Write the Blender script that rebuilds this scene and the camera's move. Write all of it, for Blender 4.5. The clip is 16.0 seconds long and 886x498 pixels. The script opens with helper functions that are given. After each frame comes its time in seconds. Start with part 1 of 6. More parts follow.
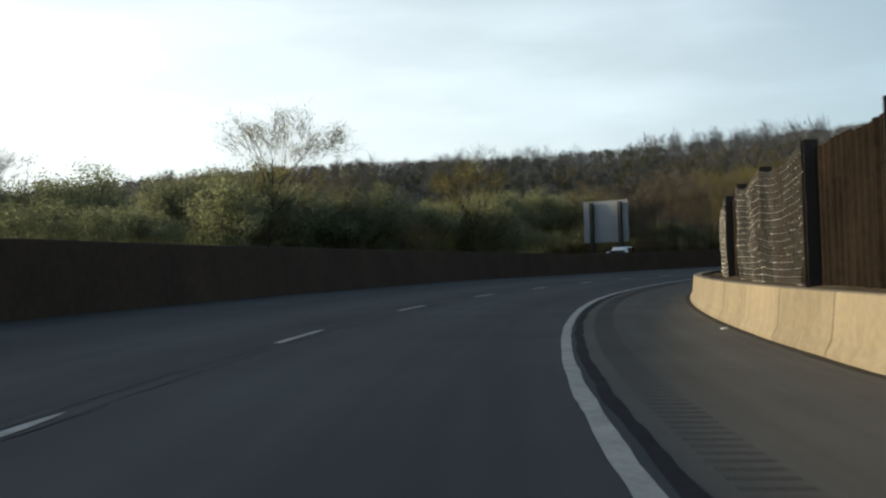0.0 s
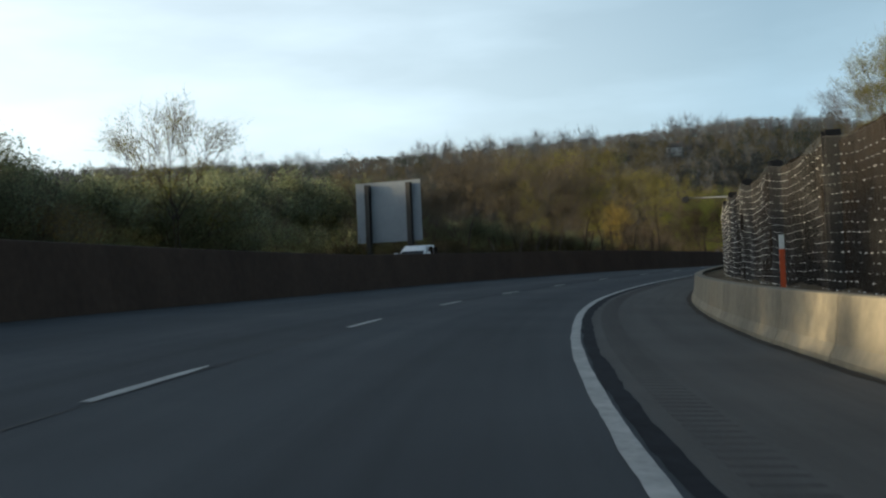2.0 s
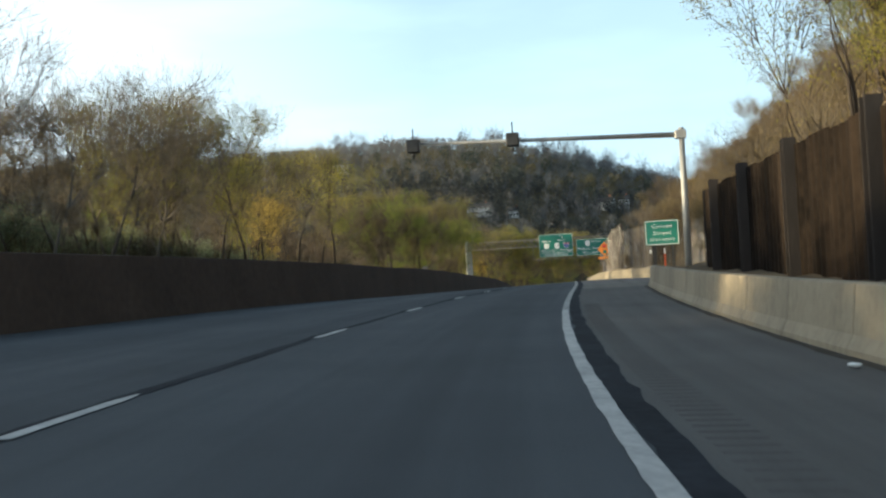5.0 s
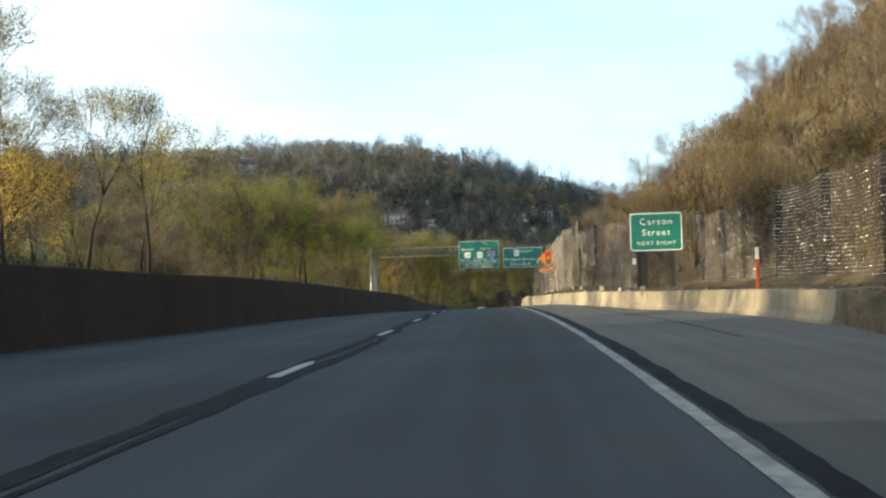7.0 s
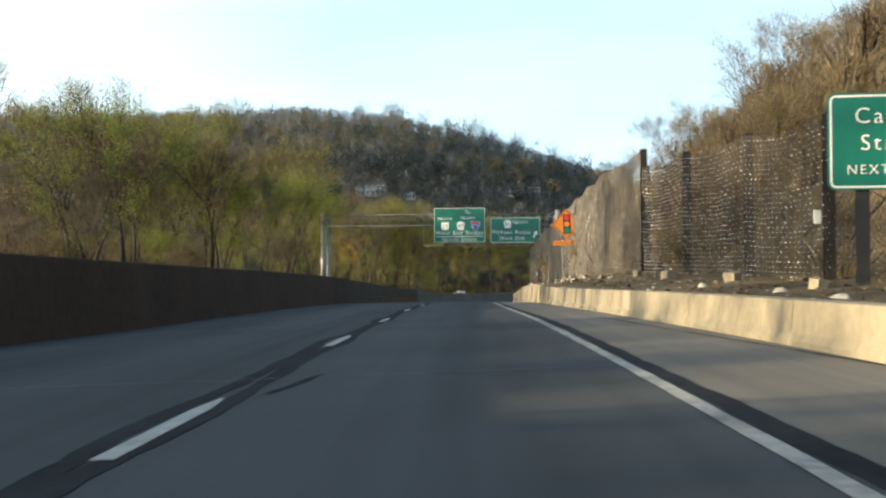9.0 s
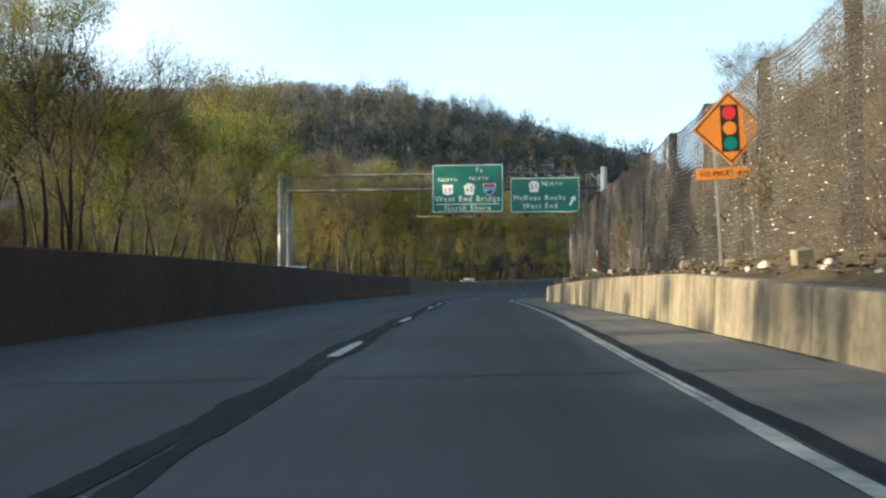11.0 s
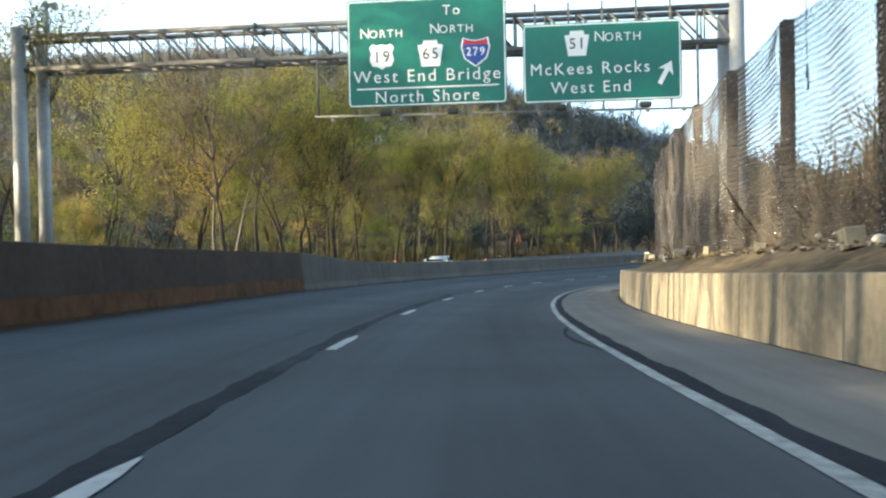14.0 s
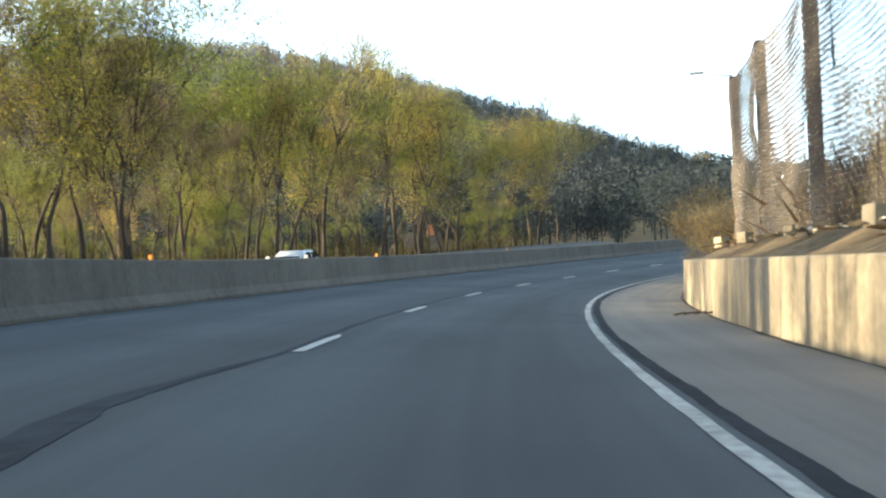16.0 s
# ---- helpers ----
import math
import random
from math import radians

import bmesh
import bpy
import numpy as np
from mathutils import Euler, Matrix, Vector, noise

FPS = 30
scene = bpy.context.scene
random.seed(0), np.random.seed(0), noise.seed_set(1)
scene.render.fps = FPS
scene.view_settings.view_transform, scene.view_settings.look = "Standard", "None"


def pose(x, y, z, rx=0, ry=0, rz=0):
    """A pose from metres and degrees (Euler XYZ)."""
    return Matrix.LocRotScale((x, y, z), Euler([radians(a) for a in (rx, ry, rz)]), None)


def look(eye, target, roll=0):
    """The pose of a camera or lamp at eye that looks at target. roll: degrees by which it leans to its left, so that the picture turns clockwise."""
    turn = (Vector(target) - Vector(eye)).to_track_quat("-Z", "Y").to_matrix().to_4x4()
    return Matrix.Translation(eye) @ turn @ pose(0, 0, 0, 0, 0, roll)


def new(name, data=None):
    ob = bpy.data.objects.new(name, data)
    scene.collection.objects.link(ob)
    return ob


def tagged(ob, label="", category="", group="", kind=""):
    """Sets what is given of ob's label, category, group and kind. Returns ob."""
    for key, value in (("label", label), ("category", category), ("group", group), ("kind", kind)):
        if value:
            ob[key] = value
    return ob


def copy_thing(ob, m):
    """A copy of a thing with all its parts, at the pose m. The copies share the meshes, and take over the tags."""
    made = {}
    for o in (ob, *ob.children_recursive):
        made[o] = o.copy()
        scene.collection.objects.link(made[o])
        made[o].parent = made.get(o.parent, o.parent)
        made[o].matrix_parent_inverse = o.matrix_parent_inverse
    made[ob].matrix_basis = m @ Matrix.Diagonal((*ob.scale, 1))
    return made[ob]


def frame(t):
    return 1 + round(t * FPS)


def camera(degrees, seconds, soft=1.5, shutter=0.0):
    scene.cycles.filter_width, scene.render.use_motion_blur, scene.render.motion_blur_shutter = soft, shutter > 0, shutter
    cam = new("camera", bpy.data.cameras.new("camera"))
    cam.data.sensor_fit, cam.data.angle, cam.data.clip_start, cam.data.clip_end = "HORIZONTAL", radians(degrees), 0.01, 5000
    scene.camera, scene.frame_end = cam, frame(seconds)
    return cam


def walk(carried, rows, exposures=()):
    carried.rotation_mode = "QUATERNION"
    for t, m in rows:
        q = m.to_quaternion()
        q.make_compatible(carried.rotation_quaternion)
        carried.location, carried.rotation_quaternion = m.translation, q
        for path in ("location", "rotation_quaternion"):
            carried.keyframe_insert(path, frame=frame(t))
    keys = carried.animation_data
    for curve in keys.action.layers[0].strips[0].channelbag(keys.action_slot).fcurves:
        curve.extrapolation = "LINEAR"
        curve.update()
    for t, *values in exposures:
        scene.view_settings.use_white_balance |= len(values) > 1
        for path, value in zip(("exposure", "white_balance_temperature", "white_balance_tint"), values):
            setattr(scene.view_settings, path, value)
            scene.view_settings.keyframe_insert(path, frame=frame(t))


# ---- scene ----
cam = camera(43.74, 16.0, soft=2.3, shutter=0.15)
PATH = [
    (0, (-9.584, 9.071, 1.129), (-16.644, 16.150, 1.338), -1.91),
    (0.5, (-17.093, 17.324, 1.114), (-23.786, 24.751, 1.336), -1.85),
    (1, (-24.110, 25.932, 1.126), (-30.406, 33.698, 1.385), -2.53),
    (1.5, (-30.649, 34.908, 1.155), (-36.538, 42.987, 1.397), -2.73),
    (2, (-36.719, 44.103, 1.172), (-42.185, 52.474, 1.406), -2.54),
    (2.5, (-42.202, 53.382, 1.181), (-47.229, 62.023, 1.420), -2.43),
    (3, (-47.132, 62.870, 1.204), (-51.690, 71.767, 1.446), -2.50),
    (3.5, (-51.525, 72.389, 1.242), (-55.640, 81.500, 1.508), -2.39),
    (4, (-55.354, 81.912, 1.278), (-58.956, 91.237, 1.536), -2.22),
    (4.5, (-58.626, 91.483, 1.327), (-61.749, 100.979, 1.612), -2.46),
    (5, (-61.432, 101.278, 1.408), (-64.150, 110.896, 1.719), -2.93),
    (5.5, (-63.875, 111.384, 1.516), (-66.272, 121.087, 1.857), -2.98),
    (6, (-66.055, 121.770, 1.641), (-68.275, 131.513, 2.014), -2.61),
    (6.5, (-68.048, 132.333, 1.776), (-70.152, 142.101, 2.168), -2.00),
    (7, (-69.877, 142.988, 1.914), (-71.863, 152.781, 2.297), -1.35),
    (7.5, (-71.598, 153.649, 2.027), (-73.493, 163.462, 2.357), -0.83),
    (8, (-73.349, 164.288, 2.103), (-75.192, 174.114, 2.337), -0.44),
    (8.5, (-75.144, 175.000, 2.140), (-76.951, 184.833, 2.360), -0.10),
    (9, (-76.919, 185.793, 2.144), (-78.748, 195.623, 2.329), -0.18),
    (9.5, (-78.771, 196.580, 2.108), (-80.600, 206.410, 2.258), -0.23),
    (10, (-80.642, 207.368, 2.024), (-82.468, 217.199, 2.138), -0.25),
    (10.5, (-82.521, 218.140, 1.878), (-84.384, 227.965, 1.956), -0.25),
    (11, (-84.404, 228.885, 1.698), (-86.296, 238.704, 1.741), -0.26),
    (11.5, (-86.210, 239.603, 1.511), (-88.060, 249.430, 1.519), -0.30),
    (12, (-87.886, 250.295, 1.293), (-89.745, 260.120, 1.267), -0.35),
    (12.5, (-89.646, 260.856, 1.028), (-91.464, 270.689, 0.982), -0.36),
    (13, (-91.325, 271.324, 0.728), (-93.111, 281.163, 0.656), -0.84),
    (13.5, (-92.943, 281.728, 0.394), (-94.690, 291.574, 0.284), -1.03),
    (14, (-94.420, 292.088, 0.037), (-96.107, 301.944, -0.098), -1.13),
    (14.5, (-95.934, 302.389, -0.340), (-97.484, 312.267, -0.487), -1.62),
    (15, (-97.194, 312.726, -0.719), (-98.611, 322.624, -0.845), -2.03),
    (15.5, (-98.222, 323.117, -1.096), (-99.423, 333.044, -1.231), -2.50),
    (16, (-99.019, 333.539, -1.452), (-99.881, 343.501, -1.582), -2.75),
]
EXPOSURES = [(0.0, -0.32, 6400, 8), (1.0, -0.16, 6250, 7), (2.5, -0.25, 6100, 6), (5.0, 0.55, 6200, 6), (7.5, 0.78, 6300, 7), (9.0, 0.76, 6300, 7), (12.0, 0.75, 5900, 6), (14.2, 1.50, 5900, 6), (16.0, 1.86, 6200, 8)]
walk(cam, [(t, look(eye, target, roll)) for t, eye, target, roll in PATH], EXPOSURES)

# ---- light ----
SUN_AZ, SUN_EL = 112.0, 8.9      # degrees to the left of +y, and above the horizon
world = bpy.data.worlds.new("sky")
scene.world = world
world.use_nodes = True
wn, wl = world.node_tree.nodes, world.node_tree.links
wn.clear()
w_out, w_bg, w_sky = wn.new("ShaderNodeOutputWorld"), wn.new("ShaderNodeBackground"), wn.new("ShaderNodeTexSky")
w_sky.sky_type, w_sky.sun_disc = "NISHITA", False
w_sky.sun_elevation, w_sky.sun_rotation = radians(SUN_EL), radians(-SUN_AZ)
w_sky.air_density, w_sky.dust_density, w_sky.ozone_density, w_sky.altitude = 1.0, 2.2, 1.2, 300
w_geo, w_map = wn.new("ShaderNodeTexCoord"), wn.new("ShaderNodeMapping")
w_map.inputs["Scale"].default_value = (1.6, 1.6, 7.0)
w_noise, w_ramp, w_mix = wn.new("ShaderNodeTexNoise"), wn.new("ShaderNodeValToRGB"), wn.new("ShaderNodeMixRGB")
w_noise.inputs["Scale"].default_value, w_noise.inputs["Detail"].default_value = 2.2, 7
w_ramp.color_ramp.elements[0].position, w_ramp.color_ramp.elements[1].position = 0.46, 0.82
w_ramp.color_ramp.elements[0].color, w_ramp.color_ramp.elements[1].color = (0.57, 0.57, 0.57, 1), (0.82, 0.82, 0.82, 1)
# haze, brighter towards the sun
w_dot, w_glow, w_tone = wn.new("ShaderNodeVectorMath"), wn.new("ShaderNodeMapRange"), wn.new("ShaderNodeMixRGB")
w_dot.operation = "DOT_PRODUCT"
w_dot.inputs[1].default_value = (-math.sin(radians(SUN_AZ)), math.cos(radians(SUN_AZ)), 0)
w_glow.inputs["From Min"].default_value, w_glow.inputs["From Max"].default_value = -0.1, 0.85
wl.new(w_geo.outputs["Generated"], w_dot.inputs[0])
wl.new(w_dot.outputs["Value"], w_glow.inputs["Value"])
wl.new(w_glow.outputs[0], w_tone.inputs[0])
w_tone.inputs[1].default_value, w_tone.inputs[2].default_value = (4.4, 5.95, 7.0, 1), (14.5, 15.2, 15.2, 1)
wl.new(w_tone.outputs[0], w_mix.inputs[2])
# haze thins out with height
w_sep, w_thin, w_mul = wn.new("ShaderNodeSeparateXYZ"), wn.new("ShaderNodeMapRange"), wn.new("ShaderNodeMath")
w_thin.inputs["From Min"].default_value, w_thin.inputs["From Max"].default_value = 0.06, 0.62
w_thin.inputs["To Min"].default_value, w_thin.inputs["To Max"].default_value = 1.25, 0.22
w_mul.operation = "MULTIPLY"
w_mul.use_clamp = True
wl.new(w_geo.outputs["Generated"], w_sep.inputs[0])
wl.new(w_sep.outputs["Z"], w_thin.inputs["Value"])
wl.new(w_thin.outputs[0], w_mul.inputs[1])
wl.new(w_geo.outputs["Generated"], w_map.inputs["Vector"])
wl.new(w_map.outputs["Vector"], w_noise.inputs["Vector"])
wl.new(w_noise.outputs["Fac"], w_ramp.inputs["Fac"])
wl.new(w_ramp.outputs["Color"], w_mul.inputs[0])
wl.new(w_mul.outputs[0], w_mix.inputs[0])
wl.new(w_sky.outputs["Color"], w_mix.inputs[1])
wl.new(w_mix.outputs["Color"], w_bg.inputs["Color"])
wl.new(w_bg.outputs["Background"], w_out.inputs["Surface"])
w_bg.inputs["Strength"].default_value = 0.15
sun = new("sun", bpy.data.lights.new("sun", "SUN"))
sun.data.energy, sun.data.angle, sun.data.color = 7.5, radians(0.6), (1.0, 0.79, 0.48)
sun.rotation_euler = (radians(90 - SUN_EL), 0, radians(SUN_AZ + 180))

# ---- the road's line: s along it, d to the right of the driven lane's middle, h above the surface ----
BEND = [-12.19, -10.51, -8.54, -5.94, -4.73, -4.52, -4.93, -5.11, -4.86, -2.24, -1.42, 0.98, 0.96, -0.04, 0.21, -1.41, 0.54, -0.15, -0.19, -3.00, -3.35, -4.01, -5.38, -5.54, -5.63, -5.69, -5.74]
GRADE = [-1.44, -1.03, -0.58, -0.04, 0.36, 0.06, 0.35, 0.30, 0.89, 1.15, 1.28, 0.74, 0.10, -0.60, -1.65, -1.78, -2.61, -3.26, -3.68, -3.60, -3.20, -3.23, -3.05, -2.28, -1.58, -1.00, -0.47]
BANK = [-0.00, 1.64, 3.43, 4.75, 3.53, 0.73, -2.90, -3.30, -0.88, 1.11, 3.43, 6.30, 8.59, 10.64]
LANE = [-2.39, -2.84, -3.40, -2.82, -2.98, -3.02, -3.05, -2.74, -2.62, -2.76, -2.76, -2.98, -2.98, -2.98]
EDGE = [0.93, 1.17, 1.51, 1.75, 1.61, 1.66, 1.48, 1.53, 1.52, 1.53, 1.62, 1.78, 1.90, 1.98]
HEADING = 0.89284
S_GRID = np.arange(-40, 480.5, 1.0)
K_AT, B_AT = np.arange(-40, 481, 20.0), np.arange(-40, 481, 40.0)


def summed(a):
    c = np.concatenate([[0], np.cumsum((a[1:] + a[:-1]) / 2)])
    return c - c[40]


PSI = summed(np.interp(S_GRID, K_AT, BEND) / 1000) + HEADING
RX, RY, RZ = summed(-np.sin(PSI)), summed(np.cos(PSI)), summed(np.interp(S_GRID, K_AT, GRADE) / 100)
RB = np.interp(S_GRID, B_AT, BANK) / 100


def at_s(a, s):
    """A value of the road's line, carried on straight past its ends."""
    return np.interp(s, S_GRID, a)


def road(s, d, h=0.0):
    x, y, z, p, b = (float(at_s(a, s)) for a in (RX, RY, RZ, PSI, RB))
    over = s - min(max(s, -40.0), 480.0)
    b *= 1 if abs(d) < 24 else 24 / abs(d)
    return Vector((x + d * math.cos(p) - over * math.sin(p), y + d * math.sin(p) + over * math.cos(p), z - d * b + h))


def heading(s):
    """The road's heading in degrees, to the left of +y."""
    return math.degrees(float(at_s(PSI, s)))


def lane_d(s):
    return float(np.interp(s, B_AT, LANE))


def edge_d(s):
    return float(np.interp(s, B_AT, EDGE))


def median_d(s):
    return float(np.interp(s, [0, 30, 60, 100, 140, 200, 240, 290, 330, 360, 420, 480], [-11.6, -11.4, -10.7, -10.6, -11.9, -11.6, -10.2, -9.1, -9.9, -10.3, -9.8, -9.6]))


def right_d(s):
    return float(np.interp(s, [0, 170, 172, 186, 193, 203, 219, 236, 262, 290, 306, 330, 370, 400, 440, 480], [4.85, 4.95, 5.0, 6.6, 6.5, 4.85, 4.3, 3.9, 3.9, 3.75, 4.1, 4.4, 4.6, 5.0, 5.2, 5.4]))


# ---- helpers for building ----
def mesh_from(name, verts, faces, mats, smooth=False):
    me = bpy.data.meshes.new(name)
    me.from_pydata([tuple(v) for v in verts], [], faces)
    for m in (mats if isinstance(mats, (list, tuple)) else [mats]):
        me.materials.append(m)
    if smooth:
        me.polygons.foreach_set("use_smooth", [True] * len(me.polygons))
    me.update()
    return me


def thing(name, label, category, group="", kind="", m=None):
    """An Empty that parents the parts of one thing."""
    ob = new(name)
    ob.empty_display_size = 0.2
    if m is not None:
        ob.matrix_basis = m
    return tagged(ob, label, category, group, kind)


def piece(name, me, parent=None, label="", m=None):
    """A mesh object on a (shared) mesh, as a part of parent."""
    ob = new(name, me)
    if parent is not None:
        ob.parent = parent
    if m is not None:
        ob.matrix_basis = m
    return tagged(ob, label)


def part(name, bm, material, parent=None, label="", m=None):
    """Links a bmesh as one mesh object under a thing or a part."""
    me = bpy.data.meshes.new(name)
    bm.normal_update()
    bm.to_mesh(me)
    bm.free()
    me.materials.append(material)
    return piece(name, me, parent, label, m)


def box(bm, x0, x1, y0, y1, z0, z1, bevel=0.0):
    r = bmesh.ops.create_cube(bm, size=1.0)
    m = Matrix.Translation(((x0 + x1) / 2, (y0 + y1) / 2, (z0 + z1) / 2)) @ Matrix.Diagonal((x1 - x0, y1 - y0, z1 - z0, 1))
    bmesh.ops.transform(bm, matrix=m, verts=r["verts"])
    if bevel:
        edges = list({e for v in r["verts"] for e in v.link_edges})
        bmesh.ops.bevel(bm, geom=edges, offset=bevel, segments=1, affect="EDGES")
    return bm


def tube(bm, a, b, r0, r1=None, n=8, caps=True):
    a, b = Vector(a), Vector(b)
    r1 = r0 if r1 is None else r1
    q = (b - a).to_track_quat("Z", "Y").to_matrix()
    rings = []
    for p, r in ((a, r0), (b, r1)):
        rings.append([bm.verts.new(p + q @ Vector((r * math.cos(2 * math.pi * i / n), r * math.sin(2 * math.pi * i / n), 0))) for i in range(n)])
    for i in range(n):
        f = bm.faces.new((rings[0][i], rings[0][(i + 1) % n], rings[1][(i + 1) % n], rings[1][i]))
        f.smooth = True
    if caps:
        bm.faces.new(rings[0][::-1])
        bm.faces.new(rings[1])
    return bm


def sweep(name, section, s0, s1, d_of, mats, step=2.0, h=0.0, smooth=False, caps=True):
    """A strip along the road: section is a closed or open run of (d, h) offsets from d_of(s)."""
    n = max(2, int(round((s1 - s0) / step)) + 1)
    verts, faces = [], []
    for s in np.linspace(s0, s1, n):
        for dd, hh in (section(s) if callable(section) else section):
            verts.append(road(s, d_of(s) + dd, hh + h))
    k = len(verts) // n
    for i in range(n - 1):
        for j in range(k - 1):
            a = i * k + j
            faces.append((a, a + 1, a + k + 1, a + k))
    if caps:
        faces += [tuple(range(k))[::-1], tuple(range((n - 1) * k, n * k))]
    return mesh_from(name, verts, faces, mats, smooth)

# ---- materials ----
def material(name, colour, rough=0.8, metal=0.0, vary=0.25, grain=8.0, patch=0.35, bump=0.3, bump_scale=40.0, per_object=0.0, per_island=0.0, hue=None, shine=0.5, streak=0.0):
    """A surface with variation at two scales, a fine relief, and a share of chance by object or island."""
    m = bpy.data.materials.new(name)
    m.use_nodes = True
    n, l = m.node_tree.nodes, m.node_tree.links
    b = n["Principled BSDF"]
    b.inputs["Roughness"].default_value, b.inputs["Metallic"].default_value = rough, metal
    b.inputs["Specular IOR Level"].default_value = shine
    tc = n.new("ShaderNodeTexCoord")
    fine, wide = n.new("ShaderNodeTexNoise"), n.new("ShaderNodeTexNoise")
    for t, sc, de in ((fine, grain, 6), (wide, patch, 4)):
        t.inputs["Scale"].default_value, t.inputs["Detail"].default_value = sc, de
        l.new(tc.outputs["Object"], t.inputs["Vector"])
    add = n.new("ShaderNodeMath")
    add.operation = "ADD"
    l.new(fine.outputs["Fac"], add.inputs[0])
    l.new(wide.outputs["Fac"], add.inputs[1])
    last = add.outputs[0]
    if streak:
        run, drip, mulp, plus = n.new("ShaderNodeMapping"), n.new("ShaderNodeTexNoise"), n.new("ShaderNodeMath"), n.new("ShaderNodeMath")
        run.inputs["Scale"].default_value = (2.2, 2.2, 0.22)
        drip.inputs["Scale"].default_value, drip.inputs["Detail"].default_value = 1.0, 5
        mulp.operation, mulp.inputs[1].default_value, mulp.inputs[2].default_value = "MULTIPLY_ADD", streak, -streak / 2
        l.new(tc.outputs["Object"], run.inputs["Vector"])
        l.new(run.outputs[0], drip.inputs["Vector"])
        l.new(drip.outputs["Fac"], mulp.inputs[0])
        l.new(last, plus.inputs[0])
        l.new(mulp.outputs[0], plus.inputs[1])
        last = plus.outputs[0]
    for amount, node, out in ((per_object, "ShaderNodeObjectInfo", "Random"), (per_island, "ShaderNodeNewGeometry", "Random Per Island")):
        if amount:
            src, mul = n.new(node), n.new("ShaderNodeMath")
            mul.operation = "MULTIPLY_ADD"
            mul.inputs[1].default_value, mul.inputs[2].default_value = amount, -amount / 2
            l.new(src.outputs[out], mul.inputs[0])
            plus = n.new("ShaderNodeMath")
            l.new(last, plus.inputs[0])
            l.new(mul.outputs[0], plus.inputs[1])
            last = plus.outputs[0]
    ramp = n.new("ShaderNodeValToRGB")
    lo = [max(c * (1 - vary), 0) for c in colour]
    hi = [min(c * (1 + vary), 1) for c in (hue or colour)]
    ramp.color_ramp.elements[0].position, ramp.color_ramp.elements[1].position = 0.3, 0.7
    ramp.color_ramp.elements[0].color, ramp.color_ramp.elements[1].color = (*lo, 1), (*hi, 1)
    half = n.new("ShaderNodeMath")
    half.operation, half.inputs[1].default_value = "MULTIPLY", 0.5
    l.new(last, half.inputs[0])
    l.new(half.outputs[0], ramp.inputs["Fac"])
    l.new(ramp.outputs["Color"], b.inputs["Base Color"])
    if bump:
        bn, bt = n.new("ShaderNodeBump"), n.new("ShaderNodeTexNoise")
        bt.inputs["Scale"].default_value, bt.inputs["Detail"].default_value = bump_scale, 5
        bn.inputs["Strength"].default_value, bn.inputs["Distance"].default_value = bump, 0.02
        l.new(tc.outputs["Object"], bt.inputs["Vector"])
        l.new(bt.outputs["Fac"], bn.inputs["Height"])
        l.new(bn.outputs["Normal"], b.inputs["Normal"])
    return m


def leaf_material(name, colour, hue, through_share=0.66, per_object=0.5, per_island=0.6, grain=3, patch=0.6):
    """Thin leaves: part of the light goes through them."""
    m = material(name, colour, 0.7, vary=0.35, grain=grain, patch=patch, bump=0, per_object=per_object, per_island=per_island, hue=hue)
    n, l = m.node_tree.nodes, m.node_tree.links
    b, out = n["Principled BSDF"], n["Material Output"]
    tr, mix = n.new("ShaderNodeBsdfTranslucent"), n.new("ShaderNodeMixShader")
    mix.inputs[0].default_value = through_share
    src = b.inputs["Base Color"].links[0].from_socket
    l.new(src, tr.inputs["Color"])
    l.new(b.outputs[0], mix.inputs[1])
    l.new(tr.outputs[0], mix.inputs[2])
    l.new(mix.outputs[0], out.inputs["Surface"])
    b.inputs["Specular IOR Level"].default_value = 0.2
    return m


ASPHALT = material("asphalt", (0.064, 0.070, 0.077), 0.95, vary=0.24, grain=60, patch=0.22, bump=0.5, bump_scale=90, shine=0.18)
SHOULDER = material("shoulder_asphalt", (0.111, 0.107, 0.102), 0.95, vary=0.22, grain=45, patch=0.3, bump=0.6, bump_scale=70, shine=0.15)
SHOULDER_PALE = material("pale_shoulder_asphalt", (0.164, 0.154, 0.140), 0.95, vary=0.22, grain=45, patch=0.3, bump=0.6, bump_scale=70, shine=0.15)
SEAL = material("crack_sealant", (0.021, 0.023, 0.028), 0.9, vary=0.55, grain=7, patch=0.8, bump=0.3, shine=0.08)
SEAL_WORN = material("greyed_crack_sealant", (0.033, 0.036, 0.043), 0.9, vary=0.45, grain=5, patch=0.8, bump=0.3, shine=0.08)
RIDGE = material("shaded_dirty_asphalt", (0.094, 0.090, 0.086), 0.95, vary=0.3, grain=30, patch=0.4, bump=0.5, bump_scale=70, shine=0.1)
PAINT = material("road_paint", (0.40, 0.40, 0.385), 0.9, vary=0.35, grain=14, patch=2.0, bump=0.3, bump_scale=60, shine=0.2)
CONCRETE = material("barrier_concrete", (0.225, 0.192, 0.137), 0.9, vary=0.26, grain=7, patch=0.5, bump=0.35, bump_scale=25, per_object=0.3, streak=0.9)
# streaks and darker tone hold painted tree shade along with the stains
WALL_CONCRETE = material("shade_streaked_concrete", (0.180, 0.152, 0.108), 0.9, vary=0.42, grain=6, patch=0.4, bump=0.4, bump_scale=18, per_object=0.35, streak=1.9)
MEDIAN = material("dark_brown_concrete", (0.064, 0.043, 0.031), 0.92, vary=0.3, grain=4, patch=0.35, bump=0.35, bump_scale=20, per_object=0.15, streak=0.12, shine=0.2)
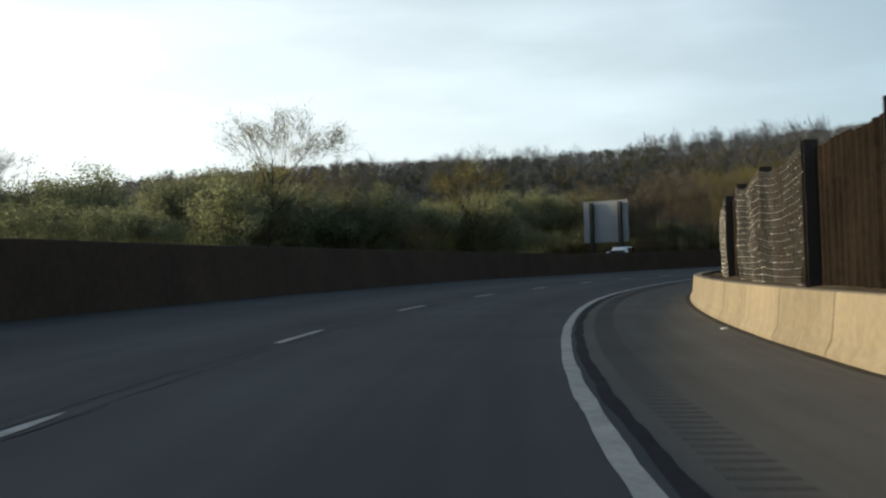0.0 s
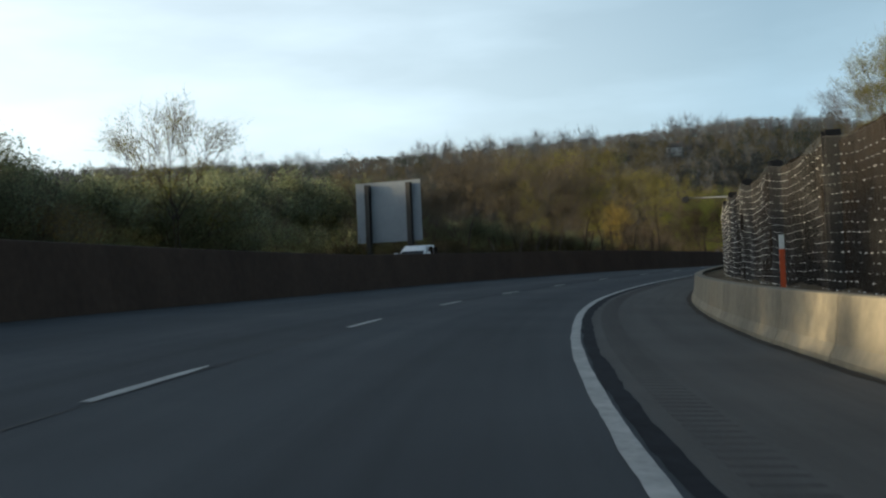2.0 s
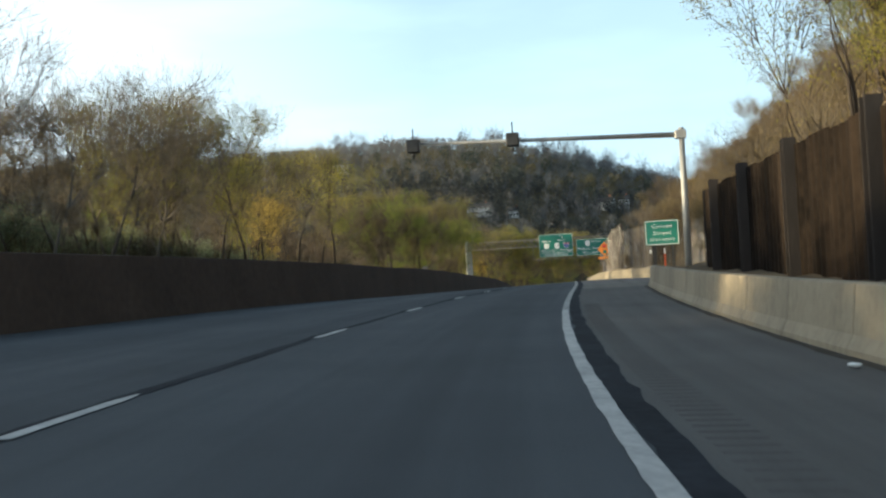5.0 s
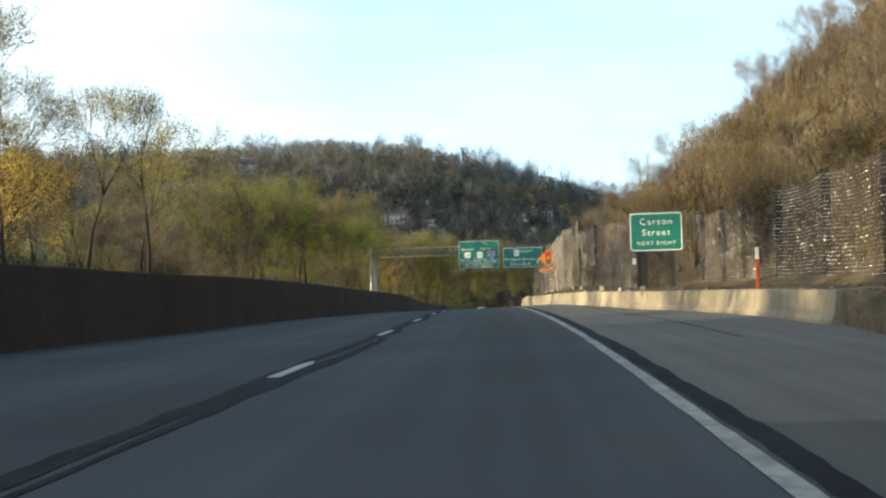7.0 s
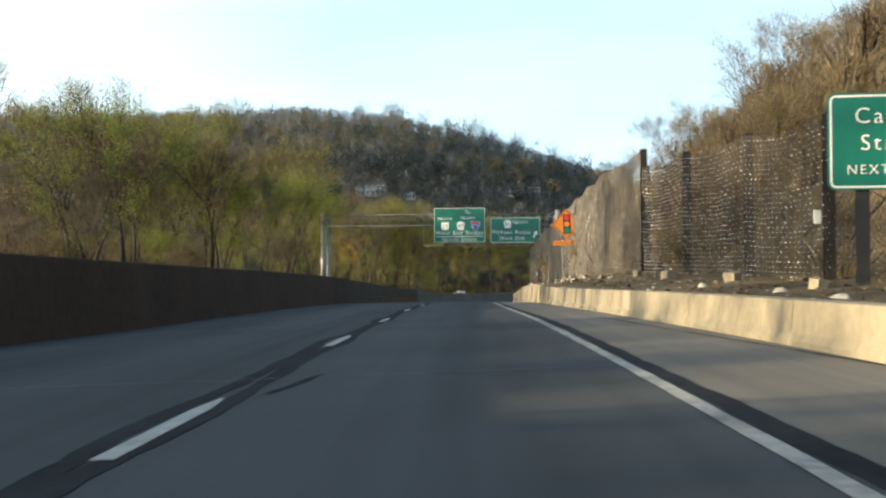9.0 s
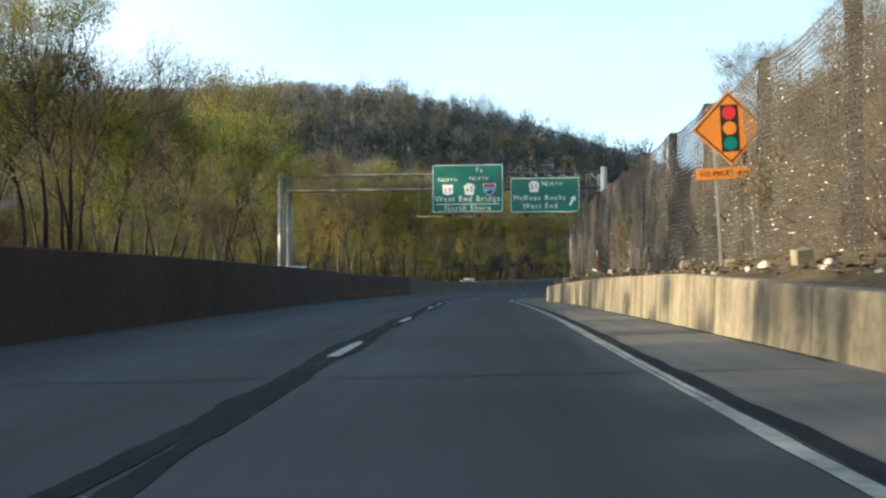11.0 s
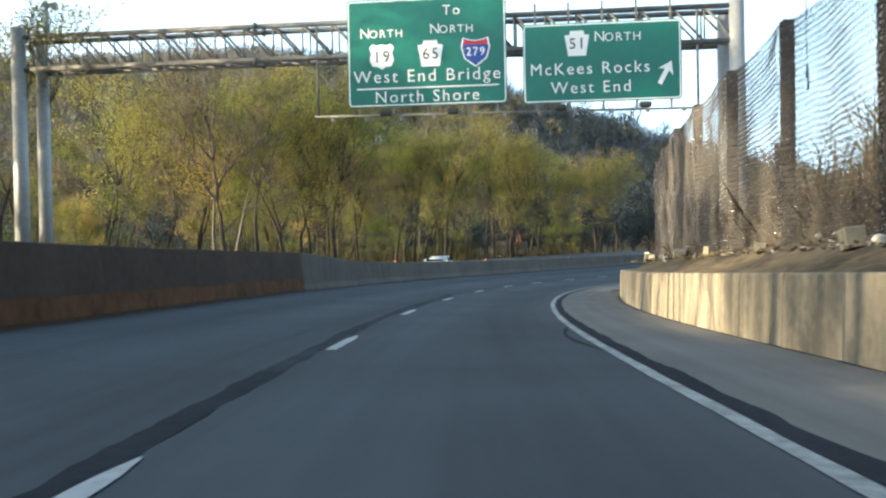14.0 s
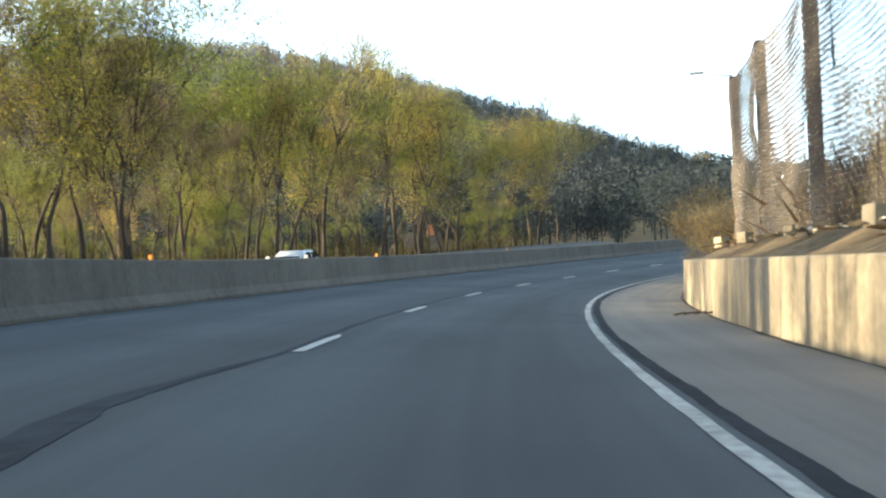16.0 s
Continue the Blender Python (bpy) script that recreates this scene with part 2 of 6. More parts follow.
MEDIAN_LOW = material("median_concrete", (0.110, 0.096, 0.082), 0.92, vary=0.25, grain=5, patch=0.5, bump=0.35, bump_scale=20, per_object=0.2, streak=0.8, shine=0.2)
RUST_BAND = material("rust_stained_concrete", (0.105, 0.048, 0.020), 0.92, vary=0.5, grain=2, patch=0.5, bump=0.3, shine=0.2)
SOIL = material("bare_soil", (0.066, 0.050, 0.033), 0.95, vary=0.5, grain=3.0, patch=0.4, bump=1.0, bump_scale=9, hue=(0.125, 0.096, 0.060), shine=0.1)
GROUND = material("leaf_litter", (0.085, 0.066, 0.040), 0.95, vary=0.45, grain=0.5, patch=0.02, bump=0.6, bump_scale=1.5, hue=(0.10, 0.080, 0.045), shine=0.1)
WORN_PAINT = material("worn_road_paint", (0.31, 0.31, 0.295), 0.9, vary=0.55, grain=9, patch=1.2, bump=0.3, bump_scale=60, shine=0.2)
STONE = material("pale_stone", (0.42, 0.39, 0.33), 0.9, vary=0.3, grain=5, patch=1, bump=0.8, bump_scale=9, per_object=0.3)
RUSTY = material("weathered_steel", (0.026, 0.021, 0.019), 0.85, 0.1, vary=0.45, grain=5, patch=0.8, bump=0.4, bump_scale=20, per_object=0.3)
# rusted sheet colour lowered further to hold shade that the trees don't cast
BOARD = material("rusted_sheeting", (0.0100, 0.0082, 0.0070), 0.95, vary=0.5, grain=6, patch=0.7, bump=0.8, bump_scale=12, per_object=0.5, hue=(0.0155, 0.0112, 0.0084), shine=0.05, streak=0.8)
WIRE = material("galvanised_wire", (0.050, 0.042, 0.035), 0.8, 0.0, vary=0.3, grain=6, patch=1, bump=0)
# far brighter than the wire: glints are put in with this metal
GLINT = material("wire_glint", (0.62, 0.60, 0.56), 0.42, 1.0, vary=0.2, grain=6, patch=1, bump=0)
STEEL = material("galvanised_steel", (0.31, 0.31, 0.30), 0.55, 0.3, vary=0.25, grain=4, patch=0.7, bump=0.15, streak=0.5)
# galvanised steel as on the posts, darkened for the shade on the truss
TRUSS = material("shade_toned_galvanised_steel", (0.17, 0.16, 0.145), 0.6, 0.2, vary=0.3, grain=4, patch=0.7, bump=0.15)
DARK_STEEL = material("dark_painted_steel", (0.035, 0.034, 0.033), 0.6, 0.2, vary=0.3, grain=6, patch=1, bump=0.1)
GREEN = material("sign_green", (0.004, 0.140, 0.104), 0.45, vary=0.12, grain=3, patch=0.7, bump=0)
WHITE = material("sign_white", (0.80, 0.82, 0.80), 0.5, vary=0.06, grain=4, patch=1, bump=0)
BLACK = material("sign_black", (0.012, 0.012, 0.012), 0.5, vary=0.1, bump=0)
ORANGE = material("sign_orange", (0.62, 0.20, 0.02), 0.5, vary=0.12, grain=3, patch=0.8, bump=0)
RED = material("signal_red", (0.55, 0.02, 0.02), 0.5, vary=0.1, bump=0)
BLUE = material("shield_blue", (0.02, 0.07, 0.30), 0.5, vary=0.1, bump=0)
ALUMINIUM = material("bare_aluminium", (0.27, 0.30, 0.335), 0.6, 0.2, vary=0.12, grain=3, patch=0.8, bump=0.1)
BARK = material("bark", (0.036, 0.027, 0.020), 0.95, vary=0.4, grain=6, patch=0.8, bump=0.6, bump_scale=14, per_object=0.3)
PALE_BARK = material("pale_bark", (0.105, 0.092, 0.076), 0.95, vary=0.35, grain=6, patch=0.8, bump=0.6, bump_scale=14, per_object=0.3)
LEAF_SPRING = leaf_material("spring_leaves", (0.185, 0.183, 0.030), (0.275, 0.248, 0.052))
LEAF_GREEN = leaf_material("green_leaves", (0.105, 0.145, 0.023), (0.185, 0.215, 0.040))
# new leaves with the sun's golden light put into their colour
LEAF_GOLD = leaf_material("sunlit_gold_leaves", (0.400, 0.285, 0.058), (0.520, 0.390, 0.090), 0.7)
# the spur's shade and blue haze are put into this leaf colour
SPUR_DARK = leaf_material("shade_and_haze_leaves", (0.019, 0.028, 0.034), (0.034, 0.044, 0.045), 0.2, per_island=0.15, grain=0.15, patch=0.03)
LEAF_BUD = leaf_material("rusty_buds", (0.172, 0.128, 0.052), (0.240, 0.182, 0.077))
# leaf colour paled to carry haze and glare over the shrubs
LEAF_DARK = leaf_material("haze_lifted_leaves", (0.150, 0.183, 0.115), (0.215, 0.243, 0.142), 0.76)
TWIG = leaf_material("bare_twigs", (0.098, 0.078, 0.055), (0.148, 0.120, 0.084), 0.1)
# distance haze is mixed into this wood colour as a pale blue-grey
HAZED_WOOD = leaf_material("haze_tinted_far_wood", (0.088, 0.096, 0.110), (0.132, 0.134, 0.137), 0.25, per_island=0.15, grain=0.12, patch=0.03)
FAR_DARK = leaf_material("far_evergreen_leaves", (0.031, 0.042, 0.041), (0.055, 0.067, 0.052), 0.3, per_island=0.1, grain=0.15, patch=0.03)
LEAF_RUST = leaf_material("rust_brown_brush", (0.072, 0.046, 0.030), (0.125, 0.082, 0.050), 0.3)
UNDER = leaf_material("undergrowth_leaves", (0.040, 0.041, 0.016), (0.075, 0.062, 0.025), 0.4)
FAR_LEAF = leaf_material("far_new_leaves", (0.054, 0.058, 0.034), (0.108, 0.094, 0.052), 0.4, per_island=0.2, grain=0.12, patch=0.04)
CAR_PAINT = material("white_car_paint", (0.75, 0.76, 0.77), 0.3, vary=0.04, bump=0)
SILVER = material("silver_car_paint", (0.42, 0.44, 0.46), 0.3, 0.4, vary=0.05, bump=0)
GLASS_DARK = material("tinted_glass", (0.015, 0.018, 0.02), 0.08, vary=0.1, bump=0)
RUBBER = material("rubber", (0.02, 0.02, 0.02), 0.9, vary=0.2, bump=0.2)
SIDING = material("pale_siding", (0.34, 0.35, 0.35), 0.8, vary=0.1, grain=2, patch=0.3, bump=0.1, per_object=0.2)
ROOFING = material("roof_shingle", (0.05, 0.046, 0.044), 0.9, vary=0.25, grain=3, patch=0.4, bump=0.3, per_object=0.4)
BRICK_RED = material("red_brick", (0.30, 0.12, 0.07), 0.9, vary=0.25, grain=6, patch=0.5, bump=0.3)

# ---- ground, far hill ----
RIDGE_AZ = [-60, -30, -20, -14, -8, -3, 0, 5, 9, 13, 17, 22, 30, 40, 50, 65, 80, 120]
RIDGE_H = [0, 0, 0, 4, 18, 38, 55, 80, 101, 119, 126, 119, 106, 102, 95, 84, 40, 8]


def road_frame(x, y):
    """Distance along and across the road of places in the plan (arrays), nearest stretch."""
    pts = np.stack([RX[::4], RY[::4]], -1)
    out_s, out_d = np.empty(len(x)), np.empty(len(x))
    for a in range(0, len(x), 4000):
        dx = x[a:a + 4000, None] - pts[None, :, 0]
        dy = y[a:a + 4000, None] - pts[None, :, 1]
        i = (dx * dx + dy * dy).argmin(1)
        r = np.arange(len(i))
        p = PSI[::4][i]
        out_s[a:a + 4000] = S_GRID[::4][i] + (-np.sin(p) * dx[r, i] + np.cos(p) * dy[r, i])
        out_d[a:a + 4000] = np.cos(p) * dx[r, i] + np.sin(p) * dy[r, i]
    return out_s, out_d


def bank_h(s, d):
    """Height of the land beside the road over the road's level, on its right."""
    rise = np.interp(s, [-40, 60, 120, 150, 240, 300, 345, 375, 480], [0.35, 0.35, 0.75, 0.95, 1.0, 0.95, 0.45, 0.03, 0.0])
    foot = np.interp(s, [-40, 170, 190, 232, 262, 295, 335, 385, 480], [0.7, 0.7, 0.42, 0.5, 1.0, 1.22, 1.48, 1.72, 1.8])
    toe = np.interp(s, [-40, 166, 190, 232, 250, 290, 480], [7.5, 8.0, 14.0, 14.0, 11.5, 9.5, 9.0])
    over = np.maximum(d - toe, 0)
    climb = rise * np.where(over < 90, over * (1 - over / 260), 90 * (1 - 90 / 260) + (over - 90) * 0.05)
    near = np.interp(d, [4.0, 5.5, 7.5, 10], [0.0, 0.15, 0.55, 0.8]) * np.interp(s, [-40, 168, 186, 236, 264, 480], [0.5, 0.4, 0.0, 0.1, 1.0, 1.0])
    return foot + near + climb


def land(x, y):
    x, y = np.atleast_1d(np.asarray(x, float)), np.atleast_1d(np.asarray(y, float))
    s, d = road_frame(x, y)
    base = at_s(RZ, s)
    right = bank_h(s, np.maximum(d, 0)) - 0.25
    left = np.interp(d, [-400, -120, -60, -26, -22, 0], [-6, -5, -1.5, -0.1, -0.9, -0.9])
    z = base + np.where(d > 12, right, np.where(d < -12, left, -0.9))
    dx, dy = x + 61, y - 101
    r, az = np.hypot(dx, dy), np.degrees(np.arctan2(-dx, dy))
    u = np.clip((r - 430) / 560, 0, 1.0)
    hill = np.interp(az, RIDGE_AZ, RIDGE_H) * (u * u * (3 - 2 * u))
    wob = 5 * np.sin(x * 0.013) * np.sin(y * 0.011) * u
    keep = np.clip(1 - (np.abs(d) - 60) / 500, 0.15, 1)
    spur = 7 * np.exp(-((x + 135) / 115) ** 2 / 2 - ((y - 735) / 120) ** 2 / 2)
    return z * keep + hill + wob + spur


def spaced(lo, hi, core0, core1, fine, grow=1.22):
    out = list(np.arange(core0, core1 + 0.1, fine))
    step = fine
    while out[-1] < hi:
        step = step * grow if step < 18 or out[-1] > 1150 else step
        out.append(out[-1] + step)
    step = fine
    while out[0] > lo:
        step = step * grow if step < 18 or out[0] < -1150 else step
        out.insert(0, out[0] - step)
    return np.array(out)


gx, gy = spaced(-4200, 4200, -260, 140, 5.0), spaced(-4200, 4200, -60, 560, 5.0)
GX, GY = np.meshgrid(gx, gy)
GZ = land(GX.ravel(), GY.ravel())
nx, ny = len(gx), len(gy)
ground = new("ground", mesh_from("ground", list(zip(GX.ravel(), GY.ravel(), GZ)), [(j * nx + i, j * nx + i + 1, (j + 1) * nx + i + 1, (j + 1) * nx + i) for j in range(ny - 1) for i in range(nx - 1)], GROUND, True))
tagged(ground, "leaf-littered valley floor rising to a wooded hill", "ground", kind="structure")

# ---- carriageways ----
S0, S1 = -38.0, 478.0


OTHER_H = lambda s: float(np.interp(s, [0, 100, 345, 385], [0.3, 0.45, 0.35, 0.0]))


def strip(name, d0, d1, mat, s0=S0, s1=S1, cols=6, step=2.0, h=0.0):
    """A flat sheet between two lines beside the road."""
    sec = lambda s: [(d0(s) + (d1(s) - d0(s)) * j / cols, h(s) if callable(h) else h) for j in range(cols + 1)]
    me = sweep(name, sec, s0, s1, lambda s: 0.0, mat, step, caps=False)
    n = max(2, int(round((s1 - s0) / step)) + 1)
    lay = [(s, d, 0.0) for s in np.linspace(s0, s1, n) for d, _ in sec(s)]
    me.attributes.new("lay", "FLOAT_VECTOR", "POINT").data.foreach_set("vector", np.array(lay, np.float32).ravel())
    return me


def worn(mat, streaks=0.5, track=0.22):
    """Traffic wear along the lanes: long streaks, and wheel tracks either side of an oily middle."""
    n, l = mat.node_tree.nodes, mat.node_tree.links
    b = n["Principled BSDF"]
    src = b.inputs["Base Color"].links[0].from_socket
    at, run, tex, blot = n.new("ShaderNodeAttribute"), n.new("ShaderNodeMapping"), n.new("ShaderNodeTexNoise"), n.new("ShaderNodeTexNoise")
    at.attribute_name = "lay"
    run.inputs["Scale"].default_value = (0.05, 2.4, 1)
    tex.inputs["Scale"].default_value, tex.inputs["Detail"].default_value = 1.0, 5
    blot.inputs["Scale"].default_value, blot.inputs["Detail"].default_value = 0.09, 3
    l.new(at.outputs["Vector"], run.inputs["Vector"])
    l.new(run.outputs[0], tex.inputs["Vector"])
    l.new(at.outputs["Vector"], blot.inputs["Vector"])
    sep = n.new("ShaderNodeSeparateXYZ")
    l.new(at.outputs["Vector"], sep.inputs[0])

    def do(op, a, c, d=0.0):
        m = n.new("ShaderNodeMath")
        m.operation = op
        for k, v in enumerate((a, c, d)):
            if isinstance(v, (int, float)):
                m.inputs[k].default_value = v
            else:
                l.new(v, m.inputs[k])
        return m.outputs[0]

    lane = do("COSINE", do("MULTIPLY", sep.outputs["Y"], 2 * math.pi / 3.65), 0)
    middle = do("MULTIPLY", lane, do("MULTIPLY", blot.outputs["Fac"], -track))
    total = do("ADD", do("MULTIPLY_ADD", tex.outputs["Fac"], streaks, 1.0 - streaks / 2), middle)
    mul = n.new("ShaderNodeVectorMath")
    mul.operation = "SCALE"
    l.new(src, mul.inputs[0])
    l.new(total, mul.inputs["Scale"])
    l.new(mul.outputs[0], b.inputs["Base Color"])


worn(ASPHALT)
worn(SHOULDER, 0.6, 0.0)
worn(SHOULDER_PALE, 0.6, 0.0)


tagged(new("road", strip("road", lambda s: median_d(s) - 0.3, lambda s: edge_d(s) + 0.2, ASPHALT)), "worn grey asphalt carriageway with two lanes", "road", kind="structure")
tagged(new("shoulder_1", strip("shoulder_1", lambda s: edge_d(s) + 0.2, lambda s: right_d(s) + 0.5, SHOULDER, s1=172.0)), "dark grey asphalt shoulder beside the jersey barrier", "shoulder", kind="structure")
tagged(new("shoulder_2", strip("shoulder_2", lambda s: edge_d(s) + 0.2, lambda s: right_d(s) + 0.5, SHOULDER_PALE, s0=172.0)), "paler brownish grey asphalt shoulder below the bank", "shoulder", kind="structure")
tagged(new("road_opposite", strip("road_opposite", lambda s: -22.5, lambda s: median_d(s) - 0.3, ASPHALT, h=OTHER_H)), "grey asphalt carriageway beyond the median wall", "road", kind="structure")

# ---- barriers ----
SEGMENT = 6.1


def jersey(h, w=0.30):
    """Half section of a sloped concrete barrier, road face at d 0, going back to +d."""
    return [(0.0, -0.1), (0.0, 0.08), (0.10 * h, 0.28 * h), (0.17 * h, 0.98 * h), (0.17 * h + 0.03, h), (0.17 * h + w - 0.02, h), (0.17 * h + w, h - 0.03), (0.17 * h + w, -0.1)]


def barrier_run(name, label, sec_of, s0, s1, d_of, mat, length=SEGMENT, gap=0.025, flip=False, child="segment"):
    holder = thing(name, label, "barrier", kind="structure")
    s = s0
    while s < s1 - 0.5:
        e = min(s + length, s1)
        sec = (lambda q: [(-a, b) for a, b in sec_of(q)]) if flip else sec_of
        piece(child, sweep(child, sec, s + gap / 2, e - gap / 2, d_of, mat, 2.0), holder)
        s = e
    return holder


barrier_run("barrier_right", "cast concrete jersey barrier with joints, sunlit in places", lambda s: jersey(0.90), -30, 172, right_d, CONCRETE, 3.66, 0.035)
barrier_run("barrier_low", "low pale concrete barrier along the widened shoulder", lambda s: jersey(float(np.interp(s, [186, 200, 240, 262], [0.72, 0.62, 0.68, 0.85])), 0.35), 186, 262, right_d, CONCRETE)
wall_h = lambda s: float(np.interp(s, [262, 275, 310, 340, 380, 400, 478], [0.85, 1.15, 1.15, 1.22, 1.4, 1.5, 1.5]))
barrier_run("retaining_wall", "upright pale concrete retaining wall, tree-shadow streaks and stains in its colour", lambda s: [(0, -0.1), (0.05, wall_h(s) - 0.03), (0.08, wall_h(s)), (0.40, wall_h(s)), (0.43, -0.1)], 262, 476, right_d, WALL_CONCRETE, 3.05, 0.045)
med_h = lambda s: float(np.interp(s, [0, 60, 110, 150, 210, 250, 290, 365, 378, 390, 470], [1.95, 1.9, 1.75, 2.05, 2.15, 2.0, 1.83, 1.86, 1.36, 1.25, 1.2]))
barrier_run("median_wall", "tall dark brown concrete median wall", lambda s: [(0.0, -0.1), (0.03, 0.09), (0.08, 0.45), (0.24, med_h(s) - 0.03), (0.27, med_h(s)), (0.60, med_h(s)), (0.84, -0.1)], -36, 365.5, median_d, MEDIAN, 12.2, 0.012, True)
barrier_run("median_barrier", "grey concrete median barrier with faint joints", lambda s: [(0.0, -0.1), (0.0, 0.09), (0.14, 0.33), (0.22, med_h(s) - 0.03), (0.25, med_h(s)), (0.55, med_h(s)), (0.75, -0.1)], 365.5, 476, median_d, MEDIAN_LOW, 6.1, 0.02, True)

# ---- earth bank behind the right barrier ----
def bank_section(s):
    b = right_d(s) + 0.30
    rim = 0.82 if s < 173 else 0.25 if s < 185.5 else (float(np.interp(s, [186, 200, 240, 262], [0.72, 0.62, 0.68, 0.85])) if s < 262 else wall_h(s)) - 0.06
    rough = lambda t: 0.13 * noise.noise(Vector((s * 0.35, t * 1.3, 3))) + 0.09 * noise.noise(Vector((s * 1.1, t * 3.1, 9)))
    blend = lambda t: min(1.0, t / 1.9) if s > 172 else 1.0
    return [(b, -0.2)] + [(b + t, rim * (1 - blend(t)) + bank_h(s, b + t) * blend(t) + rough(t) * min(1.0, t / 0.8 + (s < 172))) for t in (0, 0.35, 0.8, 1.4, 2.1, 3.0, 4.0, 5.5, 7.5, 10.0, 13.0)]


bank = new("embankment", sweep("embankment", bank_section, S0, S1, lambda s: 0.0, SOIL, 0.75, smooth=True, caps=False))
tagged(bank, "bare brown earth bank with stones behind the barrier", "bank", kind="structure")

# ---- markings and repairs on the road ----
def ragged(name, label, s0, s1, mid, half, mat, h=0.004, step=0.35, rough=0.35, seed=0.0, kind="structure", category="marking"):
    """A thin strip with uneven edges that lies on the road."""
    n = int((s1 - s0) / step) + 1
    verts, faces = [], []
    for i in range(n):
        s = s0 + i * step
        w = half(s) if callable(half) else half
        a = w * (1 + rough * (1.6 * noise.noise(Vector((s * 0.7, seed, 0.3))) + 0.9 * noise.noise(Vector((s * 2.7, seed, 8.3)))))
        b = w * (1 + rough * (1.6 * noise.noise(Vector((s * 0.7, seed + 7, 5.3))) + 0.9 * noise.noise(Vector((s * 2.7, seed + 7, 2.3)))))
        verts += [road(s, mid(s) - a, h), road(s, mid(s) + b, h)]
        if i:
            k = 2 * i
            faces.append((k - 2, k - 1, k + 1, k))
    return tagged(new(name, mesh_from(name, verts, faces, mat)), label, category, kind=kind)


JOINT = material("pale_joint_filler", (0.15, 0.15, 0.15), 0.9, vary=0.4, grain=10, patch=2, bump=0.2, shine=0.1)
SHADE_DIRT = material("foot_shade_and_dirt", (0.066, 0.058, 0.048), 0.95, vary=0.4, grain=20, patch=1.5, bump=0.8, bump_scale=50, shine=0.1)
RIDGE_PALE = material("pale_worn_asphalt", (0.075, 0.078, 0.080), 0.95, vary=0.35, grain=20, patch=0.6, bump=0.4, shine=0.1)


def wander(s, seed, size=0.12):
    return size * noise.noise(Vector((s * 0.11, seed, 1.7)))


def along(s, at, values):
    return float(np.interp(s, at, values))


DASHES = [18.8 + 12.192 * k for k in range(-3, 19)] + [252.5, 266.4, 279.0, 294.8, 305.4, 317.6, 331.2, 344.9, 358.2, 371.4, 383.9, 396.4, 409.2, 421.8, 434.4, 447, 460]
DASH_MID = np.array(DASHES) + 1.8


def parted(s):
    """How far the two seals keep apart: wide beside a dash, close between the dashes."""
    gap = float(np.abs(DASH_MID - s).min())
    return 0.25 + 0.75 * math.exp(-(gap / 2.3) ** 2)


SEAM_S = [96, 125, 150, 175, 195, 214, 281, 300, 335, 345, 351, 357, 362, 366, 371, 380, 430]
SEAM_OFF = [-0.06, -0.06, -0.08, -0.10, -0.16, -0.27, -0.26, -0.25, -0.27, -0.32, -0.42, -0.45, -0.45, -0.62, -0.18, -0.22, -0.15]
SEAM_HALF = [0.05, 0.12, 0.13, 0.16, 0.15, 0.13, 0.14, 0.15, 0.17, 0.15, 0.13, 0.12, 0.11, 0.22, 0.05, 0.10, 0.08]
for part0, part1, mt, look_of in ((96, 328, SEAL, "wide ragged dark crack seal along the lane joint"), (327.6, 476, SEAL_WORN, "greyed ragged crack seal along the lane joint")):
    ragged("lane_seam", look_of, part0, part1, lambda s: lane_d(s) + along(s, SEAM_S, SEAM_OFF) * (1 if s > 300 else 0.25 + 0.75 * parted(s)) + wander(s, 2.0, 0.10), lambda s: along(s, SEAM_S, SEAM_HALF) * (0.85 + 0.4 * noise.noise(Vector((s * 0.23, 4, 0)))), mt, 0.007, rough=0.35, seed=1.0, category="crack seal")
ragged("lane_seam", "second greyed crack seal close beside the lane dash", 346, 365, lambda s: lane_d(s) + along(s, [346, 357, 361, 365], [-0.25, -0.22, -0.17, -0.45]) + wander(s * 3, 7.0, 0.06), lambda s: along(s, [346, 350, 358, 362, 365], [0.03, 0.08, 0.09, 0.08, 0.05]), SEAL_WORN, 0.0072, rough=0.5, seed=2.6, category="crack seal")
ragged("lane_seam", "second dark crack seal beside the lane dashes", 168, 299, lambda s: lane_d(s) + along(s, [168, 182, 195, 214, 281, 292, 299], [0.10, 0.34, 0.26, 0.20, 0.17, 0.26, 0.32]) * (1 if s > 290 or s < 188 else parted(s)) + wander(s, 5.0, 0.12), lambda s: along(s, [168, 178, 200, 216, 262, 281, 299], [0.03, 0.14, 0.13, 0.13, 0.13, 0.11, 0.07]) * (0.85 + 0.5 * noise.noise(Vector((s * 0.31, 9, 0)))), SEAL, 0.0072, rough=0.35, seed=2.0, category="crack seal")
for off, mt in ((-0.16, RIDGE_PALE), (0.12, RIDGE_PALE)):
    ragged("lane_streak", "pale worn streak along the lane joint", -30, 62, lambda s: lane_d(s) + off + wander(s, 2.0 + off), 0.035, mt, 0.006, rough=0.9, seed=4.0 + off, category="worn streak")
ragged("lane_seam", "faint sealed crack along the lane joint", 30, 98, lambda s: lane_d(s) + 0.09 + wander(s, 2.0), 0.014, RIDGE, 0.007, rough=0.6, seed=3.0, category="crack seal")
